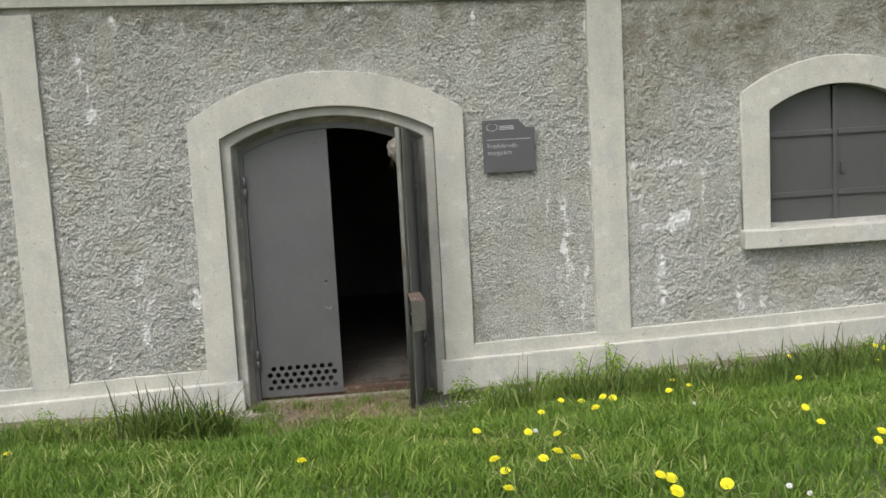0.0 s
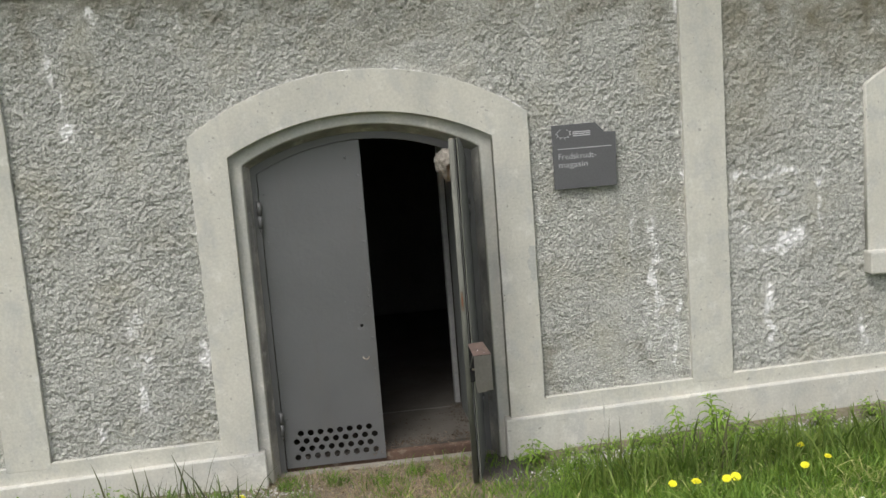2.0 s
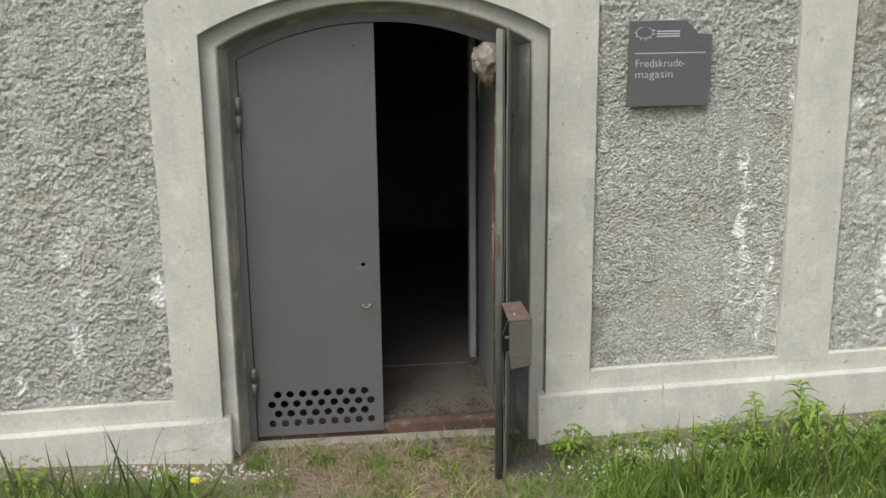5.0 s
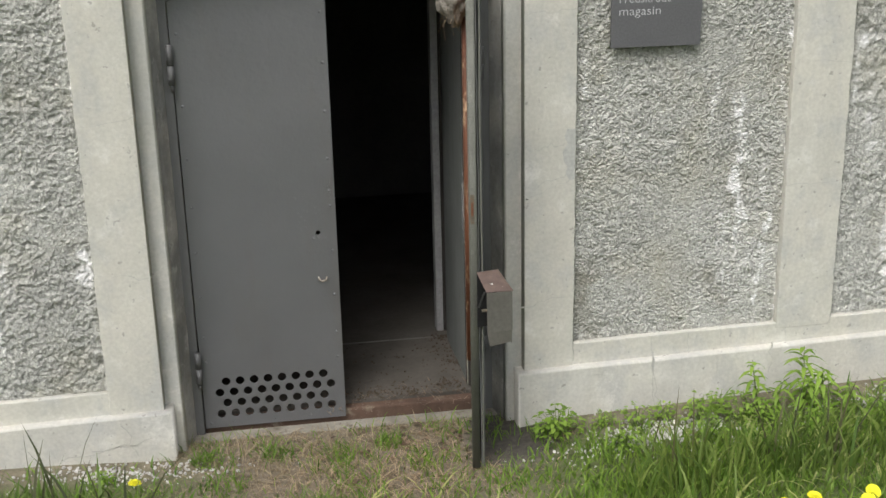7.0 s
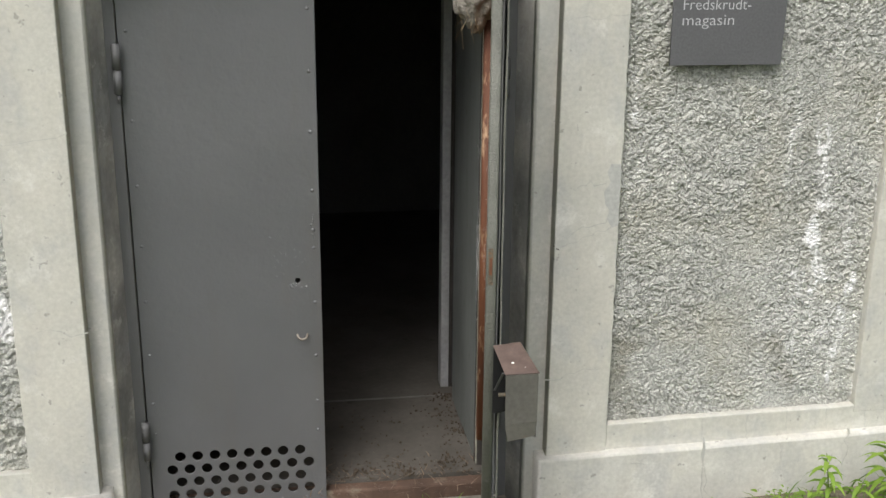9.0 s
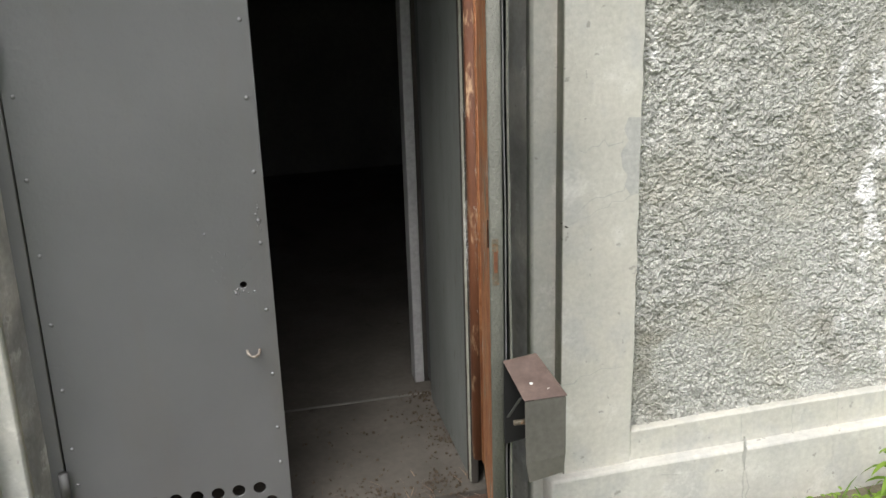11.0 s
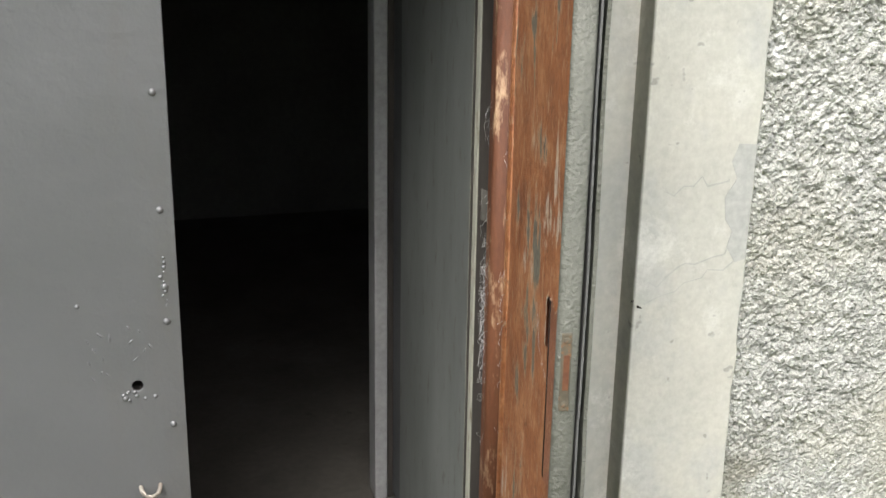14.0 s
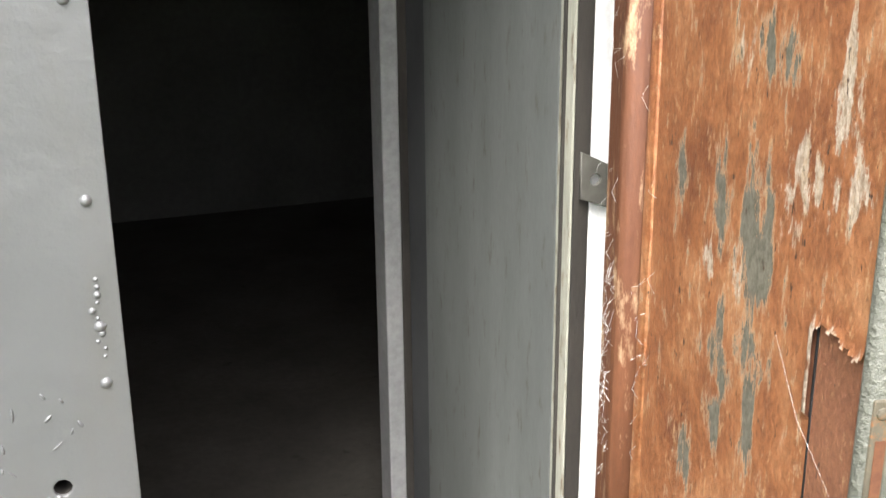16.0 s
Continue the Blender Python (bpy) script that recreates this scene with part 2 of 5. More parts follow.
M_BOXTOP = two_scale("brown_rusted_steel_top", (0.095, 0.068, 0.058), (0.16, 0.115, 0.098), 14, 80, 0.65, 0.3, 0.001)
M_RING = two_scale("rusted_bare_steel", (0.30, 0.26, 0.22), (0.46, 0.42, 0.37), 30, 200, 0.5, 0.3, 0.0005, ((0.2, 0.08, 0.03), 0.6, 50), metal=0.4)
M_LOCK = two_scale("rust_stained_paint", (0.085, 0.075, 0.055), (0.14, 0.118, 0.085), 30, 160, 0.6, 0.5, 0.001, ((0.27, 0.11, 0.04), 0.56, 60))
M_BOLT = two_scale("red_rust", (0.11, 0.045, 0.025), (0.19, 0.08, 0.04), 40, 200, 0.8, 0.4, 0.001)
M_BLACK = two_scale("black_hollow", (0.01, 0.01, 0.01), (0.02, 0.02, 0.02), 4, 40, 0.9)
M_SIGN = two_scale("slate_grey_sign", (0.100, 0.100, 0.104), (0.12, 0.12, 0.124), 2, 120, 0.5, 0.05, 0.0005)
M_SIGNEDGE = two_scale("sign_edge", (0.06, 0.06, 0.06), (0.08, 0.08, 0.08), 2, 60, 0.6)
M_PRINT = two_scale("pale_sign_print", (0.46, 0.46, 0.47), (0.56, 0.56, 0.57), 8, 200, 0.6, 0.02, 0.0002)
M_NEST = two_scale("dry_mud_and_straw", (0.17, 0.155, 0.13), (0.34, 0.315, 0.275), 26, 90, 0.95, 0.9, 0.008)
M_SHUTTER = door_paint("dark_grey_shutter_paint", (0.062, 0.062, 0.060), 0.5)
M_GRASS = leaf_mat("lawn_grass_blades", (0.09, 0.185, 0.026), (0.225, 0.345, 0.062))
M_PALEGRASS = leaf_mat("pale_grass_blades", (0.26, 0.33, 0.10), (0.44, 0.46, 0.20))
M_TALL = leaf_mat("tall_grass_blades", (0.08, 0.145, 0.028), (0.20, 0.275, 0.07))
M_SEEDTIP = leaf_mat("dark_dry_grass_tips", (0.06, 0.075, 0.035), (0.14, 0.14, 0.075))
M_STRAW = leaf_mat("dry_straw", (0.20, 0.155, 0.10), (0.46, 0.375, 0.26), trans=0.2)
M_HERB = leaf_mat("herb_leaves", (0.15, 0.27, 0.035), (0.31, 0.46, 0.085))
M_STEM = two_scale("plant_stem", (0.10, 0.16, 0.03), (0.16, 0.22, 0.06), 20, 80, 0.7)
M_YELLOW = two_scale("dandelion_petals", (0.80, 0.74, 0.02), (0.90, 0.86, 0.05), 60, 300, 0.8, 0.5, 0.002)
M_DAISY = two_scale("white_petals", (0.72, 0.72, 0.70), (0.82, 0.82, 0.80), 60, 300, 0.8, 0.3, 0.001)
M_DEADLEAF = leaf_mat("dead_leaf", (0.09, 0.06, 0.045), (0.27, 0.20, 0.15), trans=0.1)
M_STONE = two_scale("pale_gravel", (0.34, 0.33, 0.31), (0.66, 0.64, 0.61), 18, 120, 0.85, 0.4, 0.002)
M_ROOF = two_scale("dark_roof_felt", (0.07, 0.07, 0.07), (0.11, 0.11, 0.105), 2, 60, 0.9)


def ground_mat():
    m, nt, p = mat("lawn_soil")
    v = coords(nt)
    c = ramp(nt, noise_tex(nt, v, 14, 6), [(0.3, (0.06, 0.08, 0.026)), (0.7, (0.13, 0.16, 0.05))])
    at = nt.nodes.new("ShaderNodeAttribute")
    at.attribute_name = "bare"
    soil = ramp(nt, noise_tex(nt, v, 22, 6, 0.7), [(0.3, (0.105, 0.088, 0.063)), (0.7, (0.29, 0.245, 0.185))])
    c = mix(nt, at.outputs["Fac"], c, soil)
    wet = nt.nodes.new("ShaderNodeAttribute")
    wet.attribute_name = "damp"
    c = mix(nt, wet.outputs["Fac"], c, ramp(nt, noise_tex(nt, v, 40, 5), [(0.3, (0.045, 0.04, 0.034)), (0.7, (0.10, 0.09, 0.075))]))
    nt.links.new(c, p.inputs["Base Color"])
    p.inputs["Roughness"].default_value = 0.95
    bump(nt, p, noise_tex(nt, v, 45, 5), 0.8, 0.02)
    return m


M_GROUND = ground_mat()


# ---- builders ----
def mesh_of(bm, name="mesh"):
    me = bpy.data.meshes.new(name)
    bmesh.ops.recalc_face_normals(bm, faces=bm.faces[:])
    bm.to_mesh(me)
    bm.free()
    return me


def part(name, me, material, parent=None, label=""):
    """One mesh object; me: a bmesh or a mesh."""
    if isinstance(me, bmesh.types.BMesh):
        me = mesh_of(me, name)
    me.materials.clear()
    me.materials.append(material)
    ob = new(name, me)
    if parent is not None:
        ob.parent = parent
    if label:
        ob["label"] = label
    return ob


def smooth(me):
    me.polygons.foreach_set("use_smooth", [True] * len(me.polygons))
    return me


def box_bm(x0, x1, y0, y1, z0, z1, bev=0.0, bm=None):
    bm = bm or bmesh.new()
    made = bmesh.ops.create_cube(bm, size=1.0, matrix=Matrix.Translation(((x0 + x1) / 2, (y0 + y1) / 2, (z0 + z1) / 2)) @ Matrix.Diagonal((x1 - x0, y1 - y0, z1 - z0, 1)))
    if bev > 0:
        edges = list({e for v in made["verts"] for e in v.link_edges})
        bmesh.ops.bevel(bm, geom=edges, offset=bev, segments=2, affect='EDGES', profile=0.5)
    return bm


def plate(outline, holes, y0, y1, bev=0.0):
    """A flat plate in the xz plane between y0 and y1, with holes cut through it and softened edges."""
    cu = bpy.data.curves.new("plate", 'CURVE')
    cu.dimensions = '2D'
    cu.fill_mode = 'BOTH'
    for pts in (outline, *holes):
        sp = cu.splines.new('POLY')
        sp.points.add(len(pts) - 1)
        for q, (x, z) in zip(sp.points, pts):
            q.co = (x, z, 0, 1)
        sp.use_cyclic_u = True
    cu.extrude = (y1 - y0) / 2 - bev
    cu.bevel_depth = bev
    cu.bevel_resolution = 1
    cu.offset = -bev
    ob = bpy.data.objects.new("plate", cu)
    scene.collection.objects.link(ob)
    dg = bpy.context.evaluated_depsgraph_get()
    me = bpy.data.meshes.new_from_object(ob.evaluated_get(dg))
    bpy.data.objects.remove(ob)
    bpy.data.curves.remove(cu)
    me.transform(Matrix(((1, 0, 0, 0), (0, 0, -1, (y0 + y1) / 2), (0, 1, 0, 0), (0, 0, 0, 1))))
    return me


def arc(x0, x1, z_side, z_crown, n=28):
    """Points of a segmental arch from x0 to x1."""
    h, r_ = (x1 - x0) / 2, z_crown - z_side
    rad = (h * h + r_ * r_) / (2 * r_)
    xm = (x0 + x1) / 2
    pts = []
    for i in range(n + 1):
        x = x0 + (x1 - x0) * i / n
        pts.append((x, z_crown - rad + math.sqrt(max(rad * rad - (x - xm) ** 2, 0))))
    return pts


def arch_outline(x0, x1, z_bottom, z_side, z_crown, n=28):
    return [(x1, z_bottom), (x0, z_bottom)] + arc(x0, x1, z_side, z_crown, n)


def ring_pts(cx, cz, r_, n=14):
    return [(cx + r_ * math.cos(2 * math.pi * i / n), cz + r_ * math.sin(2 * math.pi * i / n)) for i in range(n)]


def tube(points, r_, n=8, bm=None, taper=1.0):
    """A round rod through points."""
    bm = bm or bmesh.new()
    pts = [Vector(p) for p in points]
    loops = []
    for i, p in enumerate(pts):
        d = (pts[min(i + 1, len(pts) - 1)] - pts[max(i - 1, 0)]).normalized()
        a = d.orthogonal().normalized()
        b = d.cross(a)
        rr = r_ * (1 + (taper - 1) * i / max(len(pts) - 1, 1))
        loops.append([bm.verts.new(p + rr * (math.cos(2 * math.pi * k / n) * a + math.sin(2 * math.pi * k / n) * b)) for k in range(n)])
    for l0, l1 in zip(loops, loops[1:]):
        for k in range(n):
            bm.faces.new((l0[k], l0[(k + 1) % n], l1[(k + 1) % n], l1[k]))
    bm.faces.new(loops[0][::-1])
    bm.faces.new(loops[-1])
    return bm


def dome_bm(r_, h, n=10):
    """A rivet head whose flat side lies at y=0 and whose crown points to -y."""
    bm = bmesh.new()
    rings = []
    for a in (0, 30, 58):
        c, s = math.cos(radians(a)), math.sin(radians(a))
        rings.append([bm.verts.new((r_ * c * math.cos(2 * math.pi * k / n), -h * s, r_ * c * math.sin(2 * math.pi * k / n))) for k in range(n)])
    top = bm.verts.new((0, -h, 0))
    for a, b in zip(rings, rings[1:]):
        for k in range(n):
            bm.faces.new((a[k], a[(k + 1) % n], b[(k + 1) % n], b[k]))
    for k in range(n):
        bm.faces.new((rings[-1][k], rings[-1][(k + 1) % n], top))
    return bm


def plinth_top(x):
    return 0.297 + 0.0235 * x


def band_low(x):
    return 0.40 + 0.0225 * x


def band_high(x):
    return 3.085 - 0.026 * x


# ---- ground ----
def ground_z(x, y):
    """Lawn that falls to the door and rises along the wall on both sides."""
    x, y = np.asarray(x, float), np.asarray(y, float)
    d = np.clip(-y, 0, None)
    g = np.interp(d, [0, 0.5, 1.0, 2.0, 3.0, 4.0, 5.0, 6.5, 9.0, 14.0, 60.0], [0.045, 0.050, 0.10, 0.33, 0.52, 0.68, 0.80, 0.90, 0.88, 0.86, 0.9])
    side = np.interp(x, [-8, -2.2, -1.2, -0.75, 0.75, 1.0, 2.0, 4.5, 9], [0.10, 0.06, 0.03, 0.0, 0.0, 0.035, 0.07, 0.15, 0.27])
    g = g + side * np.exp(-d / 2.2)
    return g + 0.012 * np.sin(3.1 * x + 1.3 * y) * np.cos(2.3 * y - x) * np.clip(d, 0, 1)


def bareness(x, y):
    """1 on the trodden soil in front of the door, 0 on the lawn."""
    x, y = np.asarray(x, float), np.asarray(y, float)
    e = ((x - 0.05) / 0.95) ** 2 + ((y + 0.12) / 0.80) ** 2
    wob = 0.35 * np.sin(7 * x + 2 * np.sin(5 * y)) * np.sin(6 * y + x)
    return np.clip(1.35 - e - wob, 0, 1)


def grid_axis(stops):
    out = []
    for a, b, step in stops:
        n = max(int(round((b - a) / step)), 1)
        out += list(np.linspace(a, b, n, endpoint=False))
    return np.array(out + [stops[-1][1]])


gx = grid_axis([(-400, -40, 60), (-40, -8, 4), (-8, -3.5, 0.4), (-3.5, 5, 0.06), (5, 10, 0.5), (10, 40, 5), (40, 400, 60)])
gy = grid_axis([(-400, -40, 60), (-40, -10, 3), (-10, -4.5, 0.3), (-4.5, 0.19, 0.06)])
XX, YY = np.meshgrid(gx, gy)
ZZ = ground_z(XX, YY)
nx, ny = len(gx), len(gy)
idx = np.arange(nx * ny).reshape(ny, nx)
quads = np.stack([idx[:-1, :-1], idx[:-1, 1:], idx[1:, 1:], idx[1:, :-1]], -1).reshape(-1, 4)


def grid_mesh(name, verts, faces):
    me = bpy.data.meshes.new(name)
    me.vertices.add(len(verts))
    me.vertices.foreach_set("co", np.asarray(verts, np.float32).ravel())
    me.loops.add(faces.size)
    me.loops.foreach_set("vertex_index", faces.astype(np.int32).ravel())
    me.polygons.add(len(faces))
    me.polygons.foreach_set("loop_start", np.arange(0, faces.size, faces.shape[1], dtype=np.int32))
    me.polygons.foreach_set("loop_total", np.full(len(faces), faces.shape[1], np.int32))
    me.update(calc_edges=True)
    me.validate()
    return me


gm = grid_mesh("ground", np.stack([XX, YY, ZZ], -1).reshape(-1, 3), quads)
ga = gm.attributes.new("bare", 'FLOAT', 'POINT')
strip = 0.8 * np.clip((YY + 0.30) / 0.12, 0, 1) * (np.abs(XX) > 0.7)
ga.data.foreach_set("value", np.maximum(bareness(XX, YY), strip).ravel().astype(np.float32))
damp = np.clip(1.5 - ((XX - 0.70) / 0.20) ** 2 - ((YY + 0.12) / 0.30) ** 2 + 0.3 * np.sin(19 * XX + 3 * np.sin(23 * YY)) * np.sin(17 * YY), 0, 1)
gd = gm.attributes.new("damp", 'FLOAT', 'POINT')
gd.data.foreach_set("value", damp.ravel().astype(np.float32))
smooth(gm)
ground = part("ground", gm, M_GROUND)
tagged(ground, "grassy ground sloping down to a trodden patch at the door", "ground", kind="structure")


# ---- facade ----
DOOR_HALF, DOOR_SIDE, DOOR_CROWN = 0.800, 2.12, 2.325
IN_HALF, IN_SIDE, IN_CROWN = 0.722, 2.060, 2.250
WX0, WX1, WZ0, WZ_SIDE, WZ_CROWN = 3.445, 4.60, 1.205, 2.107, 2.285
X_LEFT, X_RIGHT, Z_TOP = -9.0, 11.0, 3.95
WALL_BACK = 1.12

win_cut = arch_outline(WX0, WX1, WZ0, WZ_SIDE, WZ_CROWN)
left_core = [(X_LEFT, -0.4), (-IN_HALF - 0.05, -0.4), *arc(-IN_HALF - 0.05, IN_HALF + 0.05, IN_SIDE + 0.04, IN_CROWN + 0.05), (IN_HALF + 0.05, -0.4), (X_RIGHT, -0.4), (X_RIGHT, Z_TOP), (X_LEFT, Z_TOP)]
wall_front = part("wall_front", plate(left_core, [win_cut], 0.045, 0.19), M_REVEAL)
tagged(wall_front, "thick masonry front wall of an old store", "wall", kind="structure")
core_back = [(X_LEFT, -0.4), (-0.675, -0.4), *arc(-0.675, 0.675, 2.02, 2.20), (0.675, -0.4), (X_RIGHT, -0.4), (X_RIGHT, Z_TOP), (X_LEFT, Z_TOP)]
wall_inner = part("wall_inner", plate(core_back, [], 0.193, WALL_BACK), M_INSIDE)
tagged(wall_inner, "deep plastered doorway passage through the wall", "wall", kind="structure")

# rough panels with real relief
rng = np.random.default_rng(4)


def hash2(i, j, seed):
    """A repeatable random number for each cell of a lattice."""
    n = (i.astype(np.int64) * 374761393 + j.astype(np.int64) * 668265263 + seed * 974711) & 0xffffffff
    n = ((n ^ (n >> 13)) * 1274126177) & 0xffffffff
    return ((n ^ (n >> 16)) & 0xffff) / 65535.0


def cloud(x, z, size, seed, octaves=3):
    """Soft noise of about unit spread with lumps of the given size in metres, the same wherever it is asked."""
    out, amp = 0.0, 1.0
    for o in range(octaves):
        u, v = x / size * 2 ** o, z / size * 2 ** o
        i, j = np.floor(u), np.floor(v)
        fu, fv = u - i, v - j
        fu, fv = fu * fu * (3 - 2 * fu), fv * fv * (3 - 2 * fv)
        k = seed + 17 * o
        a = hash2(i, j, k) * (1 - fu) + hash2(i + 1, j, k) * fu
        b = hash2(i, j + 1, k) * (1 - fu) + hash2(i + 1, j + 1, k) * fu
        out = out + amp * ((a * (1 - fv) + b * fv) - 0.5) * 4
        amp *= 0.55
    return out / 1.3


def chips(x, z, size, seed, slim=0.62):
    """Angular thrown mortar crumbs: the highest of many small tilted domes."""
    u, v = x / size, z / size
    i0, j0 = np.floor(u), np.floor(v)
    top = np.full(x.shape, -9.0)
    for di in (-1, 0, 1):
        for dj in (-1, 0, 1):
            i, j = i0 + di, j0 + dj
            du, dv = u - i - hash2(i, j, seed), v - j - hash2(i, j, seed + 1)
            a = hash2(i, j, seed + 2) * np.pi
            ca, sa = np.cos(a), np.sin(a)
            p, q = ca * du + sa * dv, (-sa * du + ca * dv) / slim
            tilt = (hash2(i, j, seed + 3) - 0.5) * 1.6 * du + (hash2(i, j, seed + 4) - 0.5) * 1.6 * dv
            top = np.maximum(top, 0.9 * hash2(i, j, seed + 5) + tilt - 0.95 * (p * p + q * q))
    return top - 0.35


def soft_noise(h, w, step):
    """Cloudy variation over many sizes, from a hand to a metre."""
    f = np.fft.rfft2(rng.standard_normal((h, w)))
    fy = np.fft.fftfreq(h, step)[:, None]
    fx = np.fft.rfftfreq(w, step)[None, :]
    k = np.sqrt(fx * fx + fy * fy)
    out = np.fft.irfft2(f / (0.8 + k) ** 1.6 * (k < 12), s=(h, w))
    return (out - out.mean()) / out.std()


# lime streaks and blooms: centre x, centre z, half width, half height, strength
LIME = [(1.80, 1.15, 0.040, 0.50, 0.75), (1.73, 0.80, 0.045, 0.24, 0.5), (1.93, 0.80, 0.030, 0.45, 0.62), (1.66, 1.45, 0.02, 0.18, 0.6),
        (2.62, 1.72, 0.42, 0.035, 0.66), (2.62, 1.48, 0.38, 0.28, 0.36), (2.33, 1.55, 0.02, 0.20, 0.6), (1.80, 0.75, 0.24, 0.35, 0.33), (2.40, 1.40, 0.035, 0.10, 0.5), (2.92, 1.50, 0.03, 0.28, 0.6), (2.72, 1.30, 0.12, 0.08, 1.0), (2.60, 1.24, 0.22, 0.04, 0.8),
        (2.55, 0.82, 0.035, 0.25, 0.9), (3.18, 0.62, 0.03, 0.15, 0.8), (3.38, 0.66, 0.04, 0.14, 0.7), (2.78, 1.02, 0.25, 0.03, 0.45),
        (-1.76, 2.72, 0.02, 0.10, 1.0), (-1.73, 2.48, 0.012, 0.14, 0.8), (-1.70, 2.35, 0.035, 0.06, 1.0), (-1.5, 2.98, 0.03, 0.06, 0.8), (-1.0, 2.93, 0.02, 0.08, 0.8),
        (-1.45, 1.15, 0.17, 0.14, 0.5), (-1.5, 1.0, 0.32, 0.35, 0.33), (-1.4, 0.95, 0.10, 0.2, 0.5), (-1.08, 0.92, 0.035, 0.14, 0.95), (-1.45, 0.68, 0.04, 0.10, 0.8), (-1.75, 0.48, 0.02, 0.05, 0.9),
        (0.20, 3.02, 0.10, 0.02, 0.9), (1.15, 2.92, 0.02, 0.07, 0.9), (1.03, 2.96, 0.02, 0.04, 0.7), (0.35, 2.70, 0.25, 0.02, 0.35), (2.02, 2.95, 0.02, 0.30, 0.6),
        (1.07, 1.62, 0.02, 0.12, 0.6), (1.99, 1.6, 0.015, 0.5, 0.5), (-2.5, 2.55, 0.05, 0.14, 0.9), (-2.05, 1.5, 0.02, 0.5, 0.35), (3.4, 0.9, 0.2, 0.1, 0.3)]


# brown weathering of the render: centre x, centre z, half width, half height, strength
STAIN = [(3.0, 2.80, 0.95, 0.42, 0.75), (4.7, 2.95, 1.1, 0.40, 0.8), (2.45, 2.25, 0.30, 0.40, 0.4), (1.55, 2.92, 0.60, 0.22, 0.55), (-0.2, 3.04, 2.2, 0.07, 0.6), (0.3, 2.82, 0.7, 0.16, 0.35), (-1.9, 2.95, 0.12, 0.25, 0.5), (1.12, 0.62, 0.07, 0.22, 0.55), (1.62, 0.70, 0.07, 0.12, 0.4), (3.9, 0.75, 0.8, 0.16, 0.3)]


def rim_distance(x, z):
    """How far a place lies from the smooth plaster round the door and the pilasters."""
    d = np.minimum(np.abs(x + 2.055), np.abs(x - 2.012))
    d = np.minimum(d, np.abs(x - 2.285) + 0.004)
    side = np.where(z < 2.25, np.minimum(np.abs(x + 1.030), np.abs(x - 1.030)), 9.0)
    crown = 2.583 - 1.77 + np.sqrt(np.clip(1.77 ** 2 - (x - 0.006) ** 2, 0, None))
    return np.minimum(d, np.minimum(side, np.where(np.abs(x) < 1.05, np.abs(z - crown), 9.0)))


